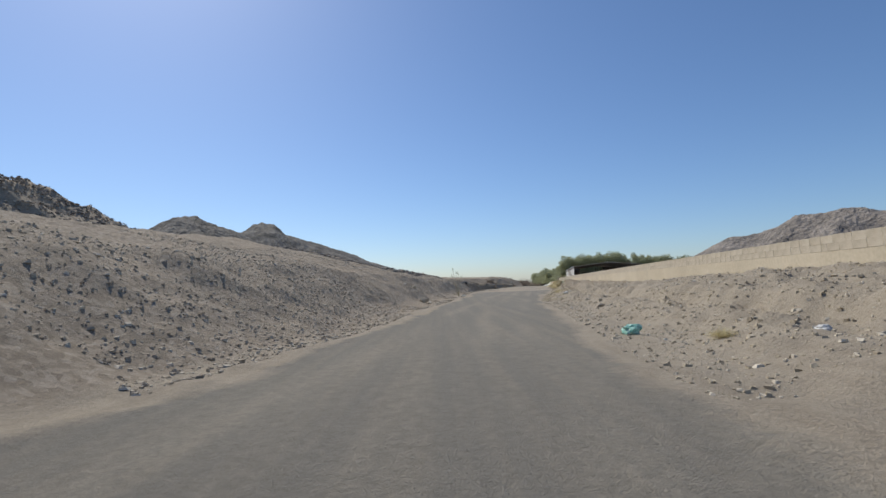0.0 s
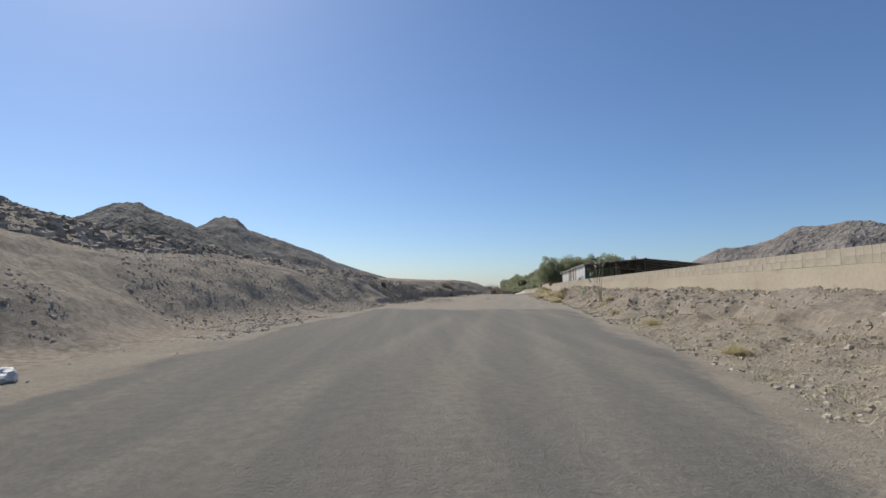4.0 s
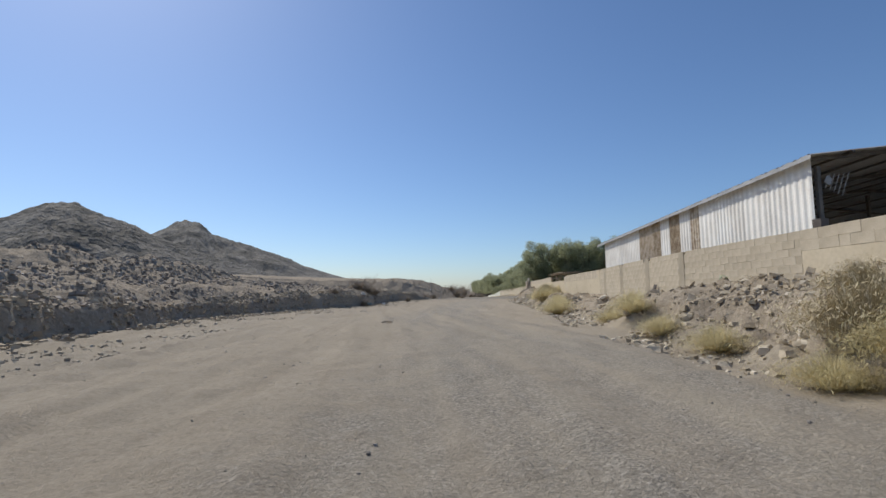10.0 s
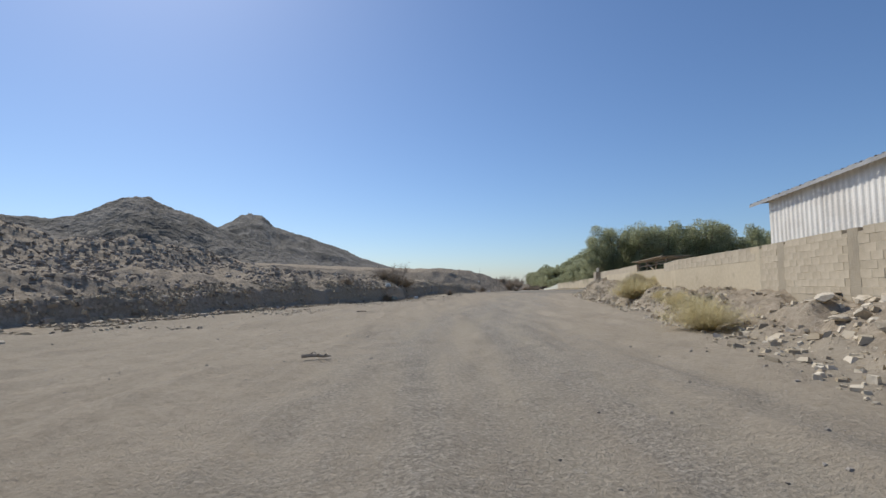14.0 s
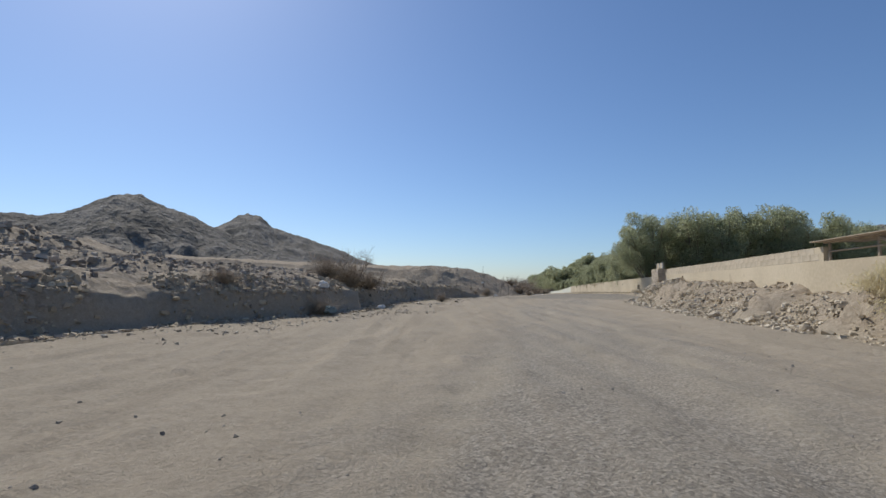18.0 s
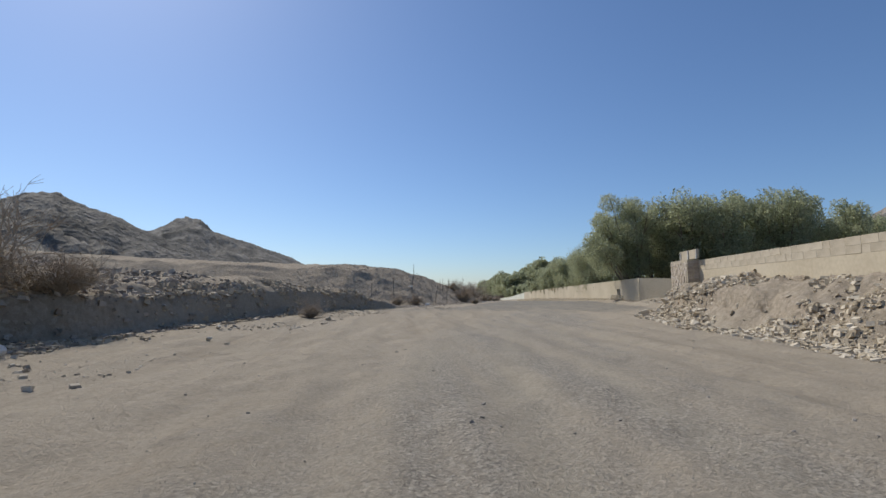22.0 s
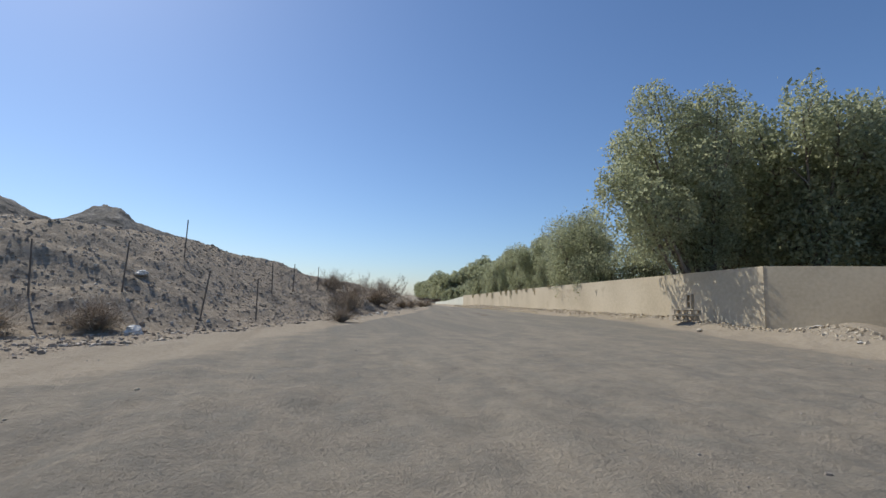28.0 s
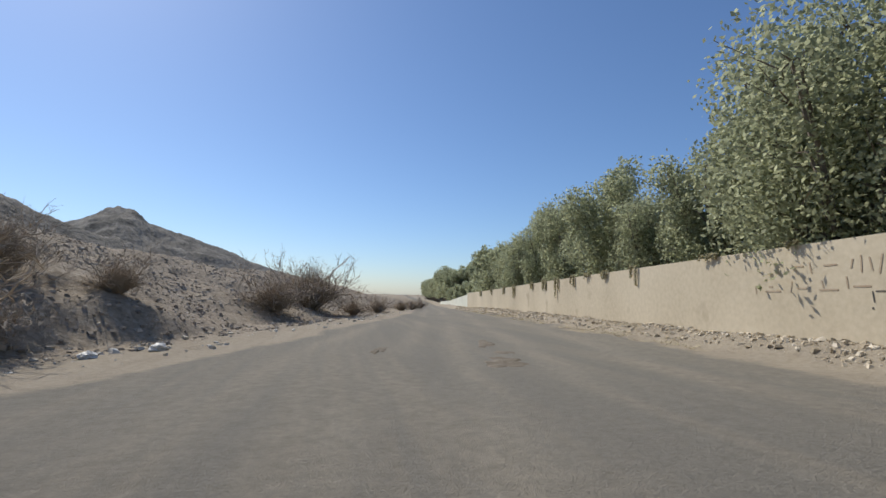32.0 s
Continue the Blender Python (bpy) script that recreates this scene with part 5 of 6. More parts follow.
build_gate()


# ---- stacked hollow blocks at the corner ----
def hollow_block(name, parent, m):
    bm = bmesh.new()
    for y in (-0.27, 0.0, 0.27):
        box(bm, 0, y, 0, 0.2, 0.05, 0.22)
    for x in (-0.085, 0.085):
        box(bm, x, 0, 0, 0.03, 0.58, 0.22)
    ob = part(name, bm, BLOCK, parent)
    ob.matrix_local = m
    return ob


gx, gy = 46.6, 188.15
gz = z_at(gx, gy) + 0.03
for dx, dy, dz, turn, up in [(-0.25, 0, 0.11, 84, 0), (0.42, 0.05, 0.11, 96, 0), (-0.2, 0.0, 0.335, 88, 0), (0.45, 0.02, 0.335, 80, 0), (0.35, 0.02, 0.76, 20, 90)]:
    hb = tagged(new("hollow_block"), "grey hollow concrete block stacked by the wall corner", "block", "blocks stacked at the corner")
    hb.location = (gx + dx, gy + dy, gz + dz)
    hollow_block("shell", hb, Matrix.Rotation(radians(turn), 4, "Z") @ Matrix.Rotation(radians(up), 4, "X") @ Matrix.Rotation(radians(90), 4, "Y"))


# ---- scrub, tufts and dry bushes ----
def blades(seed, n, radius, height, droop, width, mat, name):
    """A round, wispy bush of thin stems that spread from the base."""
    r = np.random.RandomState(seed)
    verts, faces = [], []
    for k in range(n):
        a, lean = r.uniform(0, 6.28), r.uniform(0.05, 1.0) ** 0.7
        d = np.array([math.cos(a), math.sin(a), 0.0])
        h = height * (1 - 0.55 * lean) * r.uniform(0.6, 1.05)
        p0 = d * radius * 0.12 * r.uniform(0, 1)
        p1 = p0 + d * radius * lean * 0.55 + np.array([0, 0, h * 0.7])
        p2 = p0 + d * radius * lean * r.uniform(0.8, 1.1) + np.array([0, 0, h * (1 - droop * lean)])
        s = np.array([-d[1], d[0], 0]) * width * r.uniform(0.5, 1.0)
        i = len(verts)
        verts += [p0 - s, p0 + s, p1 + s * 0.8, p1 - s * 0.8, p2]
        faces += [(i, i + 1, i + 2, i + 3), (i + 3, i + 2, i + 4)]
        for _ in range(3):
            q = p0 + (p2 - p0) * r.uniform(0.35, 1.0) + r.normal(size=3) * radius * 0.06
            u = r.normal(size=3) * radius * 0.026
            i = len(verts)
            verts += [q - u * 0.9, q + np.cross(u, (0, 0, 1)) * 0.28 + (0, 0, width), q + u]
            faces.append((i, i + 1, i + 2))
    return mesh_of(name, verts, faces, mat)


SCRUB = [blades(k, 1500, 0.68, 0.6, 0.2, 0.002, LEAF_DRY, "stem_tuft") for k in range(3)]
STRAW_BUSH = [blades(10 + k, 3600, 0.95, 1.0, 0.3, 0.0022, m, "stem_tuft") for k, m in enumerate([STRAW, LEAF_DRY])]


def place_bush(meshes, k, x, y, size, label, category="bush", group="roadside scrub", tall=1.0):
    b = tagged(new("scrub_bush"), label, category, group)
    b.matrix_world = pose(x, y, z_at(x, y) - 0.03, 0, 0, 71 * k) @ Matrix.Diagonal((size, size, size * tall, 1))
    under(new("stem_tuft", meshes[k % len(meshes)]), b)
    return b


for k, (x, y, s) in enumerate([(22.1, 96.9, 0.9), (23.7, 102.6, 0.9), (22.7, 99.3, 0.8), (26.4, 118.3, 1.5), (31.4, 133.6, 1.4), (25.4, 110.2, 1.0), (26.3, 110.3, 1.1), (25.0, 108.0, 1.0), (24.2, 105.2, 0.9), (21.0, 92.0, 0.9),
                               (21.4, 94.2, 0.8), (28.2, 122.0, 1.1), (28.9, 124.6, 1.2), (33.6, 137.0, 1.2), (19.4, 76.2, 0.7), (12.8, 55.0, 0.5), (14.6, 61.5, 0.6), (16.2, 68.0, 0.6), (17.3, 72.0, 0.6), (30.5, 129.5, 0.9), (4.6, 8.1, 0.45)]):
    place_bush(SCRUB, k, x, y, s * (1.3 if y > 90 else 1.0), "wispy yellow-green desert scrub on the verge")
for k, (x, y, s) in enumerate([(23.9, 99.9, 1.25), (23.3, 98.8, 0.9), (24.4, 100.4, 0.7), (31.2, 134.6, 1.7), (31.8, 135.8, 1.4), (32.6, 137.4, 1.3)]):
    place_bush(STRAW_BUSH, k, x, y, s, "large dry straw-coloured bush on the earth bank")


def tufts():
    """Flattened dry grass along the right verge."""
    r = np.random.RandomState(31)
    verts, faces = [], []
    y = np.concatenate([r.uniform(34, 82, 8000), r.uniform(82, 106, 3500), r.uniform(188, 240, 2500)])
    x = np.where(y < 150, right_edge(y) + r.uniform(0.3, 3.2, len(y)), wall_x(y) - r.uniform(0.5, 1.7, len(y)))
    keep = fbm(x / 2.5, y / 3.5, 3, 97) > 0.05
    x, y = x[keep], y[keep]
    z = ground_z(x, y)
    for px, py, pz in zip(x, y, z):
        for _ in range(7):
            a, l = r.uniform(0, 6.28), r.uniform(0.06, 0.2)
            d = np.array([math.cos(a), math.sin(a), r.uniform(0.05, 0.6)]) * l
            s = np.array([-math.sin(a), math.cos(a), 0]) * 0.0045
            c = np.array([px, py, pz]) + np.append(r.normal(size=2) * 0.08, 0)
            i = len(verts)
            verts += [c - s, c + s, c + d]
            faces.append((i, i + 1, i + 2))
    return tagged(new("dry_grass", mesh_of("dry_grass", verts, faces, STRAW)), "flattened pale dry grass along the verge", "grass", kind="stuff")


tufts()


# ---- milkweed plants: bare pale stems with leaf clusters ----
def milkweed(x, y, seed, stems, height, label="tall spindly milkweed with grey-green leaf clusters", tips=()):
    r = random.Random(seed)
    plant = tagged(new("milkweed_plant"), label, "plant", "milkweed by the road")
    plant.location = (x, y, z_at(x, y))
    for k in range(stems):
        a, lean = r.uniform(0, 6.28), r.uniform(0.05, 0.32)
        h = height * r.uniform(0.65, 1.0)
        top = Vector((math.cos(a) * lean * h, math.sin(a) * lean * h, h))
        if tips:
            top = Vector((tips[k][0], tips[k][1], tips[k][2] - plant.location.z))
        mid = top * 0.5 + Vector((r.uniform(-0.06, 0.06), r.uniform(-0.06, 0.06), 0))
        bm = bmesh.new()
        tube(bm, [(0, 0, -0.05), mid, top], [0.022, 0.016, 0.009], 6)
        st = part("stem", bm, STRAW, plant, "pale bare stem")
        bm = bmesh.new()
        for j in range(15):
            z0 = top - Vector((0, 0, r.uniform(-0.05, 0.26)))
            b = r.uniform(0, 6.28)
            d = Vector((math.cos(b), math.sin(b), r.uniform(-0.1, 0.9))).normalized()
            s = d.cross(Vector((r.gauss(0, 0.8), r.gauss(0, 0.8), 1))).normalized()
            l, w = r.uniform(0.08, 0.14), r.uniform(0.035, 0.055)
            vs = [bm.verts.new(z0 + d * (l * f) + s * (w * g) + Vector((0, 0, -0.03 * f * f))) for f, g in ((0, 0.2), (0.4, 1), (0.8, 0.75), (1, 0), (0.8, -0.75), (0.4, -1), (0, -0.2))]
            bm.faces.new(vs)
        part("foliage", bm, LEAF_GREY, st)


for k, (x, y, n, h) in enumerate([(19.0, 78.4, 2, 1.75), (19.2, 77.9, 1, 1.35), (22.4, 90.2, 3, 2.3), (21.2, 86.2, 2, 1.3), (1.5, 52.8, 5, 3.2), (20.6, 84.0, 2, 1.2)]):
    milkweed(x, y, 40 + k, n, h)
milkweed(18.25, 74.6, 42, 5, 2.5, tips=[(-0.24, 0.26, 2.5), (-0.06, 0.07, 2.76), (-0.41, 0.45, 2.0), (0.12, -0.1, 2.6), (-0.5, 0.55, 1.6)])
for k, (y, h) in enumerate([(107.3, 0.55), (114.3, 0.4)]):
    milkweed(float(wall_x(y)) - 0.25, y, 60 + k, 2, h, "small milkweed shoot against the block wall")


# ---- bare thorn bushes on the left ----
def thorn_mesh(seed, width, height, fill):
    r = random.Random(seed)
    bm = bmesh.new()

    def grow(p, d, l, rad, depth):
        q = p + d * l
        tube(bm, [p, p.lerp(q, 0.5) + Vector((r.uniform(-1, 1), r.uniform(-1, 1), r.uniform(-1, 1))) * l * 0.08, q], [rad, rad * 0.8, rad * 0.55], 3)
        if depth:
            for _ in range(r.choice((2, 3, 3))):
                n = (d + Vector((r.gauss(0, 0.6), r.gauss(0, 0.6), r.gauss(0.05, 0.45)))).normalized()
                grow(q if r.random() < 0.6 else p.lerp(q, r.uniform(0.4, 0.9)), n, l * r.uniform(0.6, 0.85), rad * 0.6, depth - 1)

    for k in range(fill):
        a = 6.28 * k / fill + r.uniform(-0.3, 0.3)
        grow(Vector((math.cos(a) * 0.06, math.sin(a) * 0.06, -0.05)), Vector((math.cos(a) * width, math.sin(a) * width, height)).normalized(), 0.26 * (width + height), 0.022, 4)
    me = bpy.data.meshes.new("branch_tangle")
    bm.to_mesh(me)
    bm.free()
    me.materials.append(TWIG)
    return me


THORNS = [thorn_mesh(3 + k, w, h, 7) for k, (w, h) in enumerate([(1.0, 0.8), (1.1, 1.0), (0.9, 1.1)])]
THORN_LEAVES = [blades(50 + k, 1500, 1.0, 1.0, 0.25, 0.004, TWIG, "dead_foliage") for k in range(2)]


def thorn(x, y, size, k, label="bare brown thorn bush on the roadside", leafy=True):
    t = tagged(new("thorn_bush"), label, "bush", "thorn bushes along the road")
    t.matrix_world = pose(x, y, z_at(x, y), 0, 0, 83 * k) @ Matrix.Diagonal((size, size, size * 1.08, 1))
    under(new("branch_tangle", THORNS[k % 3]), t)
    if leafy:
        under(new("dead_foliage", THORN_LEAVES[k % 2]), t)


for k, (x, y, s) in enumerate([(38.9, 226.0, 3.2), (37.6, 219.6, 2.0), (34.2, 204.9, 1.8), (33.2, 207.8, 1.5), (41.5, 228.0, 1.2), (43.6, 234.5, 1.3), (46.5, 243.0, 1.2), (48.6, 250.0, 1.3), (15.2, 154.5, 1.8), (14.3, 152.6, 1.5), (15.4, 146.6, 0.9), (25.2, 185.0, 0.9), (26.9, 186.4, 1.0),
                               (33.5, 193.2, 0.8), (20.9, 165.6, 0.8), (16.2, 156.2, 1.3), (12.6, 143.2, 0.7), (35.0, 209.6, 1.0), (51.5, 262, 1.4)]):
    thorn(x, y, s, k)


# ---- wire fence on the mound ----
FENCE = [(22.9, 185.6, 0.02), (24.9, 187.2, -0.03), (26.6, 188.7, 0.05), (28.85, 188.84, 0.12), (30.27, 191.22, 0.0), (27.0, 193.6, 0.02), (30.2, 196.8, -0.02), (30.9, 200.9, 0.02), (32.2, 205.6, 0.0)]
fence = tagged(new("wire_fence"), "leaning thin posts of a broken wire fence on the mound", "fence")
fence.location = (30.6, 190.5, z_at(30.6, 190.5))
tops = []
for x, y, lean in sorted(FENCE, key=lambda f: f[1]):
    bm = bmesh.new()
    z = z_at(x, y)
    o = fence.location
    tube(bm, [(x - o.x, y - o.y, z - o.z - 0.2), (x + lean * 2 - o.x, y - o.y, z - o.z + 1.6)], [0.028, 0.022], 5)
    part("post", bm, STEEL, fence)
    tops.append((x - o.x, y - o.y, z - o.z))
for h in (0.45, 0.9):
    bm = bmesh.new()
    tube(bm, [(x, y, z + h - 0.04 * (k % 2)) for k, (x, y, z) in enumerate(tops)], [0.002] * len(tops), 3)
    part("wire", bm, STEEL, fence)


# ---- bags, tyre and other dumped things ----
def crumpled(name, label, x, y, size, mat, seed, flat=0.5, lift=0.0):
    bm = bmesh.new()
    bmesh.ops.create_icosphere(bm, subdivisions=3, radius=0.5)
    off = Vector((seed, seed * 2.3, 0))
    for v in bm.verts:
        n = noise.noise(v.co * 3 + off) * 0.45 + abs(noise.noise(v.co * 7 + off)) * 0.35
        v.co *= 1 + n
        v.co.z = max(v.co.z, -0.3) * flat
    ob = part(name, bm, mat, None)
    ob.matrix_world = pose(x, y, z_at(x, y) + size * 0.3 * flat + lift, 0, 0, 40 * seed) @ Matrix.Diagonal((size, size * 0.8, size, 1))
    return tagged(ob, label, "bag", "dumped rubbish")


crumpled("plastic_bag", "crumpled pale green plastic bag on the verge", 4.05, 10.6, 0.42, PLASTIC_GREEN, 1, 0.6)
crumpled("plastic_bag", "small white plastic bag on the sand", 5.2, 6.7, 0.2, PLASTIC_WHITE, 2)
crumpled("rubbish_sack", "torn dirty white sack beside the bank", 10.4, 41.3, 0.4, PLASTIC_WHITE, 3, 0.55)
crumpled("plastic_bag", "white scrap of plastic on the bank", 11.8, 45.3, 0.16, PLASTIC_WHITE, 4)
crumpled("plastic_bag", "white plastic bag caught on the bank", 15.2, 147.9, 0.45, PLASTIC_WHITE, 5, 0.8)
crumpled("rubbish_sack", "white rubbish sack at the foot of the bank", 17.4, 152.3, 0.45, PLASTIC_WHITE, 6, 0.6)
crumpled("plastic_bag", "white plastic bag by the mound", 26.6, 190.2, 0.45, PLASTIC_WHITE, 7)
crumpled("plastic_bag", "white plastic scrap on the verge", 2.1, 53.0, 0.45, PLASTIC_WHITE, 8)
crumpled("plastic_bag", "white plastic scrap by the road", 37.0, 206.7, 0.35, PLASTIC_WHITE, 9)
crumpled("plastic_bag", "white plastic scrap by the road", 36.3, 205.4, 0.3, PLASTIC_WHITE, 11)
crumpled("plastic_bag", "pale plastic scrap by the garden wall", 46.9, 183.0, 0.2, PLASTIC_WHITE, 12, 0.3)
crumpled("plastic_bag", "white plastic bag on the bank", 9.6, 139.0, 0.4, PLASTIC_WHITE, 14, 0.5)


def build_tyre():
    t = new("old_tyre")
    bm = bmesh.new()
    rings = []
    for i in range(28):
        a = 2 * math.pi * i / 28
        ring = []
        for j in range(10):
            b = 2 * math.pi * j / 10
            rr = 0.25 + 0.085 * math.cos(b) + (0.012 if j in (0, 1, 9) and i % 2 else 0)
            ring.append(bm.verts.new((rr * math.cos(a), rr * math.sin(a), 0.095 * math.sin(b))))
        rings.append(ring)
    for r, s in zip(rings, rings[1:] + rings[:1]):
        for j in range(10):
            bm.faces.new((r[j], r[(j + 1) % 10], s[(j + 1) % 10], s[j]))
    part("tyre", bm, RUBBER, t)
    x, y = 4.3, 94.4
    t.matrix_world = pose(x, y, z_at(x, y) + 0.12, 62, 10, 60)
    return tagged(t, "old worn tyre half buried in the spoil bank", "tyre")


build_tyre()


# ---- hanging creepers over the garden wall ----
def creeper(y, length, width, seed):
    r = np.random.RandomState(seed)
    v = tagged(new("hanging_creeper"), "grey-green creeper strands hanging over the garden wall", "creeper", "creepers on the garden wall")
    top = float(top_2(0, y))
    v.location = (float(wall_x(y)) - 0.02, y, top)
    verts, faces = [], []
    for strand in range(max(4, int(16 * width))):
        at, reach, sway = r.uniform(-0.5, 0.5) * width, length * r.uniform(0.25, 1.0), r.normal() * 0.06
        for k in range(int(30 + 75 * reach)):
            f = r.uniform(0, 1)
            c = np.array([-0.03 - 0.05 * r.uniform(), at + sway * f + r.normal() * 0.025 * (1.3 - f), 0.08 - f * reach])
            u, w = r.normal(size=3) * 0.024, r.normal(size=3) * 0.014
            i = len(verts)
            verts += [c - u, c + w, c + u, c - w]
            faces.append((i, i + 1, i + 2, i + 3))
    under(new("strand_curtain", mesh_of("strand_curtain", verts, faces, CREEPER_LEAF)), v)


for k, (y, l, w) in enumerate([(209.3, 0.8, 0.35), (211.4, 0.35, 0.4), (213.0, 0.3, 0.4), (214.5, 0.85, 0.35), (216.6, 1.05, 0.4), (218.6, 0.6, 0.6), (221.0, 0.5, 0.4), (225.6, 0.9, 0.4), (229.0, 0.6, 0.5), (234.0, 0.6, 0.6), (205.6, 0.15, 0.5), (203.2, 0.14, 0.3), (240, 0.6, 0.8)]):
    creeper(y, l, w, 200 + k)


# ---- faded paint on the wall: plain bars where the writing cannot be told ----
PAINT = material("faded_paint", [(0.36, 0.275, 0.19), (0.46, 0.37, 0.265)], 8, 0.9, 0.0)
DARK_PAINT = material("dark_paint", [(0.06, 0.055, 0.05), (0.14, 0.12, 0.1)], 8, 0.9, 0.0)


def wall_paint(name, label, strokes, mat):
    """Painted strokes (y, z, length, height, slant) lying 4 mm in front of the wall."""
    ob = tagged(new(name), label, "graffiti")
    y0, z0 = strokes[0][:2]
    ob.location = (float(wall_x(y0)), y0, z0)
    for y, z, l, h, slant in strokes:
        bm = bmesh.new()
        x = -0.008 + float(wall_x(y)) - ob.location.x
        pts = [(y - l / 2 + slant, z + h / 2), (y + l / 2 + slant, z + h / 2), (y + l / 2 - slant, z - h / 2), (y - l / 2 - slant, z - h / 2)]
        back = [bm.verts.new((x + 0.004 + float(wall_x(q[0]) - wall_x(y)), q[0] - y0, q[1] - z0)) for q in pts]
        front = [bm.verts.new((x + float(wall_x(q[0]) - wall_x(y)), q[0] - y0, q[1] - z0)) for q in pts]
        bm.faces.new(front)
        bm.faces.new(back[::-1])
        for k in range(4):
            bm.faces.new((front[k], back[k], back[(k + 1) % 4], front[(k + 1) % 4]))
        part("stroke", bm, mat, ob)


wall_paint("painted_marks", "two faded lines of brown painted marks on the garden wall",
           [(201.25 + 0.16 * k, 1.28 + 0.01 * k, 0.028, (0.12, 0.26, 0.3, 0.22, 0.28, 0.16)[k], (0, 0.03, -0.03, 0.02, 0, -0.02)[k]) for k in range(6)] +
           [(202.45, 1.33, 0.26, 0.03, 0), (202.85, 1.3, 0.03, 0.2, 0.02), (203.1, 1.34, 0.2, 0.03, 0), (201.9, 0.95, 0.3, 0.03, 0), (202.15, 1.02, 0.028, 0.2, 0.01), (202.5, 0.9, 0.36, 0.032, 0),
            (202.62, 1.0, 0.028, 0.14, 0.02), (203.05, 0.93, 0.22, 0.03, 0), (203.3, 0.96, 0.028, 0.2, -0.02), (203.75, 0.88, 0.4, 0.03, 0), (203.8, 0.97, 0.1, 0.028, 0), (204.2, 0.9, 0.028, 0.16, 0.01)], PAINT)
wall_paint("painted_sign", "small dark stencilled mark on the garden wall", [(197.75, 1.3, 0.2, 0.035, 0), (197.66, 1.24, 0.03, 0.13, 0), (197.84, 1.24, 0.03, 0.13, 0), (197.75, 1.19, 0.2, 0.03, 0), (197.72, 1.08, 0.025, 0.14, 0.02), (197.6, 1.37, 0.16, 0.025, 0.0)], DARK_PAINT)
wall_paint("painted_line", "thin dark mark low on the garden wall", [(201.6, 0.87, 0.16, 0.02, 0), (201.72, 0.78, 0.02, 0.18, 0.01), (201.74, 0.6, 0.03, 0.03, 0)], DARK_PAINT)


# ---- sticks, boards and rags lying about ----
def stick(x, y, length, turn, label, mat=TWIG, thick=0.03):
    r = random.Random(int(x * 100))
    bm = bmesh.new()
    pts = [(length * (k / 4 - 0.5), 0.06 * length * r.uniform(-1, 1), 0.03 + 0.05 * length * r.uniform(0, 1)) for k in range(5)]
    tube(bm, pts, [thick, thick * 0.95, thick * 0.85, thick * 0.7, thick * 0.4], 6)
    for k in (1, 2, 3):
        p = Vector(pts[k])
        tube(bm, [p, p + Vector((length * 0.12, r.uniform(-0.15, 0.15), 0.05)), p + Vector((length * 0.2, r.uniform(-0.3, 0.3), 0.04))], [thick * 0.5, thick * 0.4, thick * 0.2], 4)
    ob = part("dead_branch", bm, mat, None)
    ob.matrix_world = pose(x, y, z_at(x, y), 0, 0, turn)
    return tagged(ob, label, "branch", "dead branches on the ground")


for x, y, l, a in [(17.7, 113.8, 0.45, 10), (16.1, 128.2, 0.5, 30), (6.2, 19.5, 0.7, 60), (20.3, 91.4, 0.6, 15), (8.9, 30.2, 0.5, 100)]:
    stick(x, y, l, a, "dry brown dead branch lying on the sand")

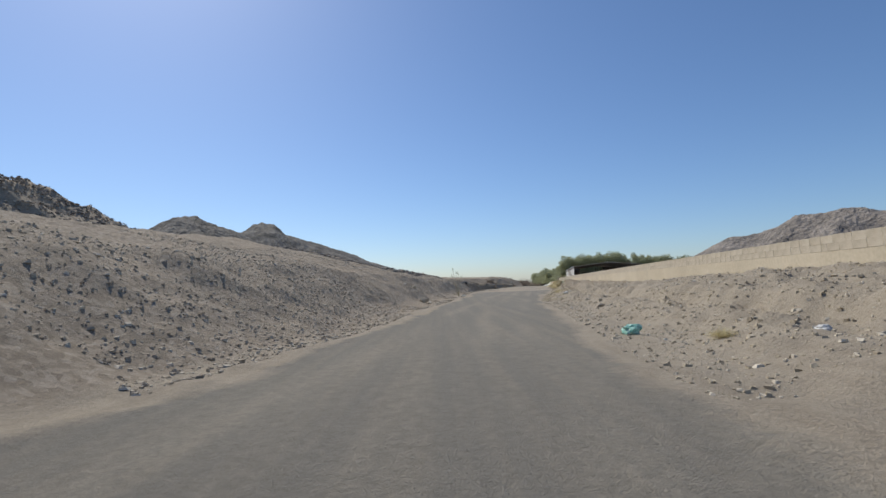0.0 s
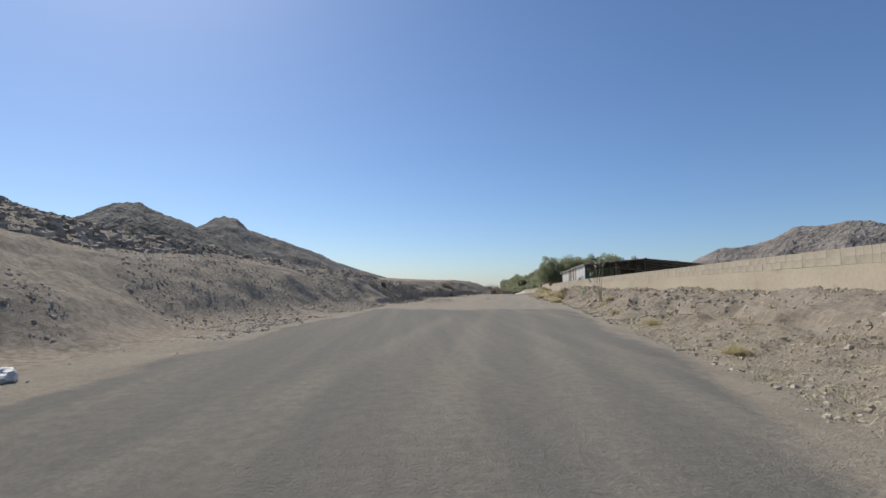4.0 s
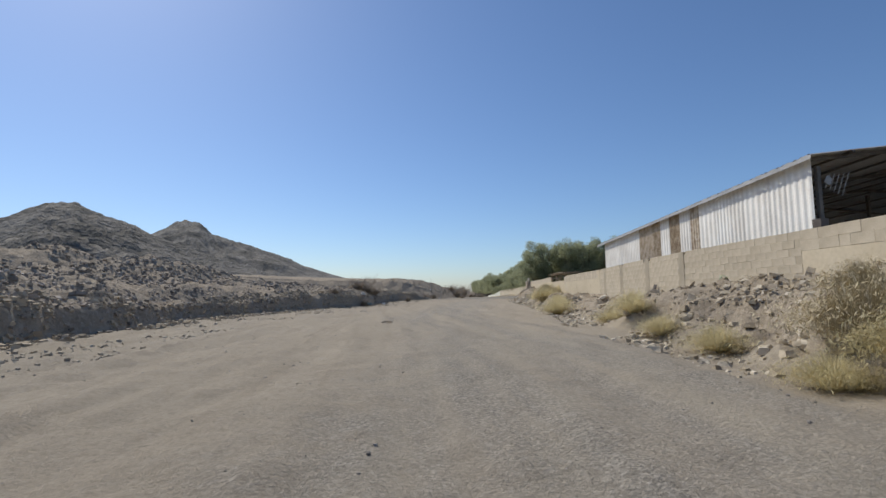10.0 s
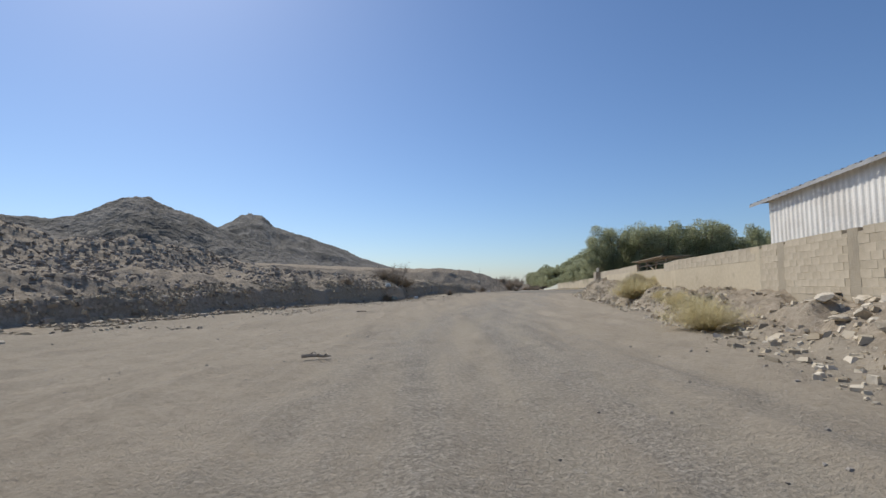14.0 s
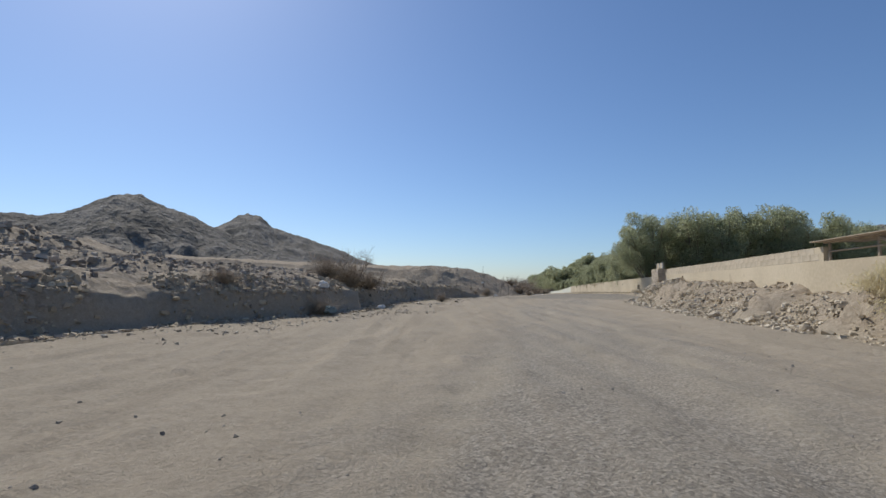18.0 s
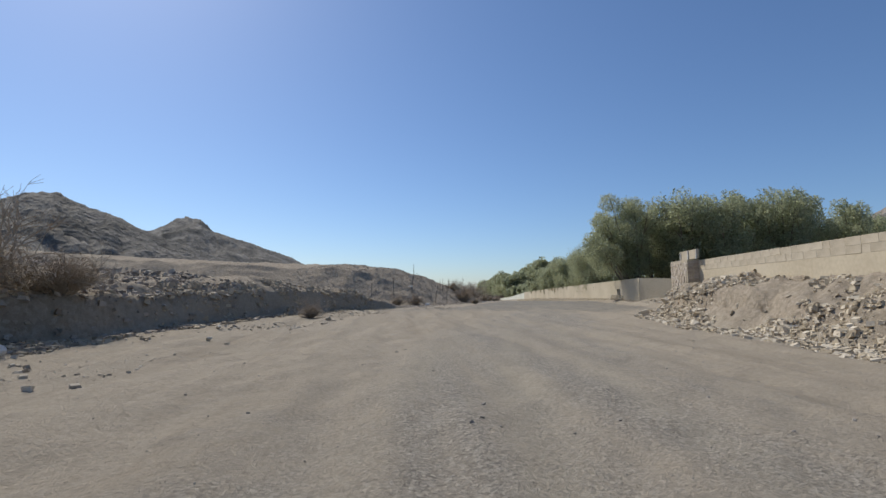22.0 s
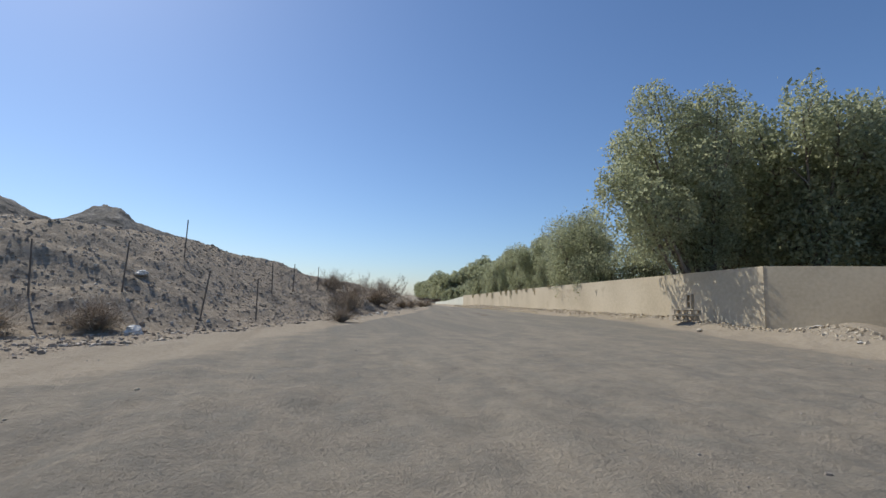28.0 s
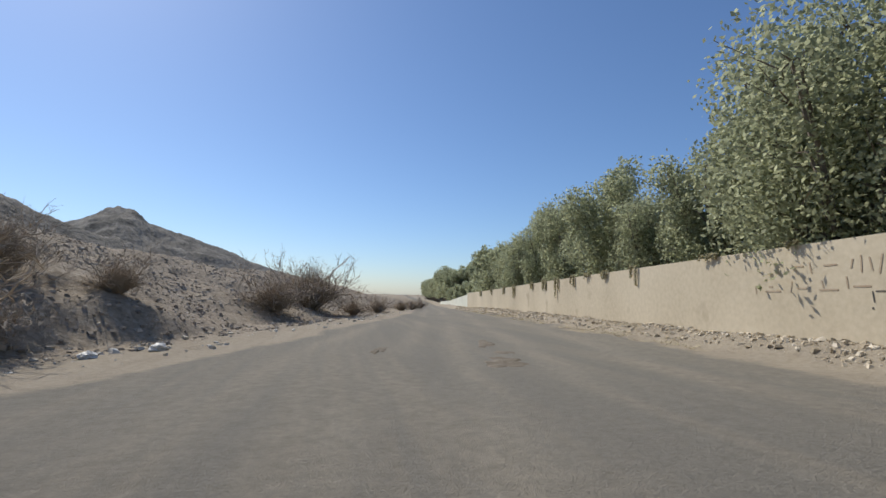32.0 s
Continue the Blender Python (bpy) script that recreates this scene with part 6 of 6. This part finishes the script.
bm = bmesh.new()
box(bm, 0, 0, 0.25, 0.04, 0.14, 0.62)
bmesh.ops.subdivide_edges(bm, edges=bm.edges[:], cuts=2, use_grid_fill=True)
for v in bm.verts:
    v.co += Vector((0.01, 0.015, 0.01)) * noise.noise(v.co * 6)
board = part("broken_board", bm, TIN_DARK, None)
board.matrix_world = pose(float(wall_x(112.6)) - 0.22, 112.6, z_at(float(wall_x(112.6)) - 0.3, 112.6), 4, 12, 8)
tagged(board, "dark broken board leaning against the block wall", "board")

RAG = material("teal_rag", [(0.13, 0.17, 0.17), (0.24, 0.29, 0.28)], 5.0, 0.9, 0.3, 25)
crumpled("torn_rag", "faded teal rag caught on a dark thorn bush", 15.9, 146.2, 0.55, RAG, 15, 0.6, 0.12)
crumpled("rubbish_sack", "dirty white sack among brown bushes at the mound foot", 27.9, 186.2, 0.45, PLASTIC_WHITE, 16, 0.7)
for k, (x, y, w) in enumerate([(46.9, 180.9, 0.28), (46.0, 181.2, 0.16)]):
    crumpled("plastic_bag", "flattened pale plastic scrap in front of the return wall", x, y, w, PLASTIC_WHITE, 21 + k, 0.3)


# ---- creepers and a rough stone footing on the wing wall ----
def wing_creeper(f, length, width, seed):
    """Grey-green strands down the face of the wing wall, at the fraction f of its run."""
    r = np.random.RandomState(seed)
    a, b = np.array((46.2, 175.75)), np.array((49.45, 181.7))
    d = (b - a) / np.linalg.norm(b - a)
    p = a + (b - a) * f
    v = tagged(new("hanging_creeper"), "thin dry creeper hanging down the wing wall", "creeper", "creepers on the garden wall")
    v.location = (p[0], p[1], 1.88)
    verts, faces = [], []
    for k in range(int(200 * length)):
        h = r.uniform(0, 1)
        s, o = r.normal() * width * 0.35, 0.03 + 0.03 * r.uniform()
        c = np.array([d[0] * s - d[1] * o, d[1] * s + d[0] * o, 0.04 - h * length])
        u, w = r.normal(size=3) * 0.03, r.normal(size=3) * 0.02
        i = len(verts)
        verts += [c - u, c + w, c + u, c - w]
        faces.append((i, i + 1, i + 2, i + 3))
    under(new("strand_curtain", mesh_of("strand_curtain", verts, faces, CREEPER_LEAF)), v)


wing_creeper(0.35, 1.1, 0.16, 301)
wing_creeper(0.55, 0.4, 0.3, 302)
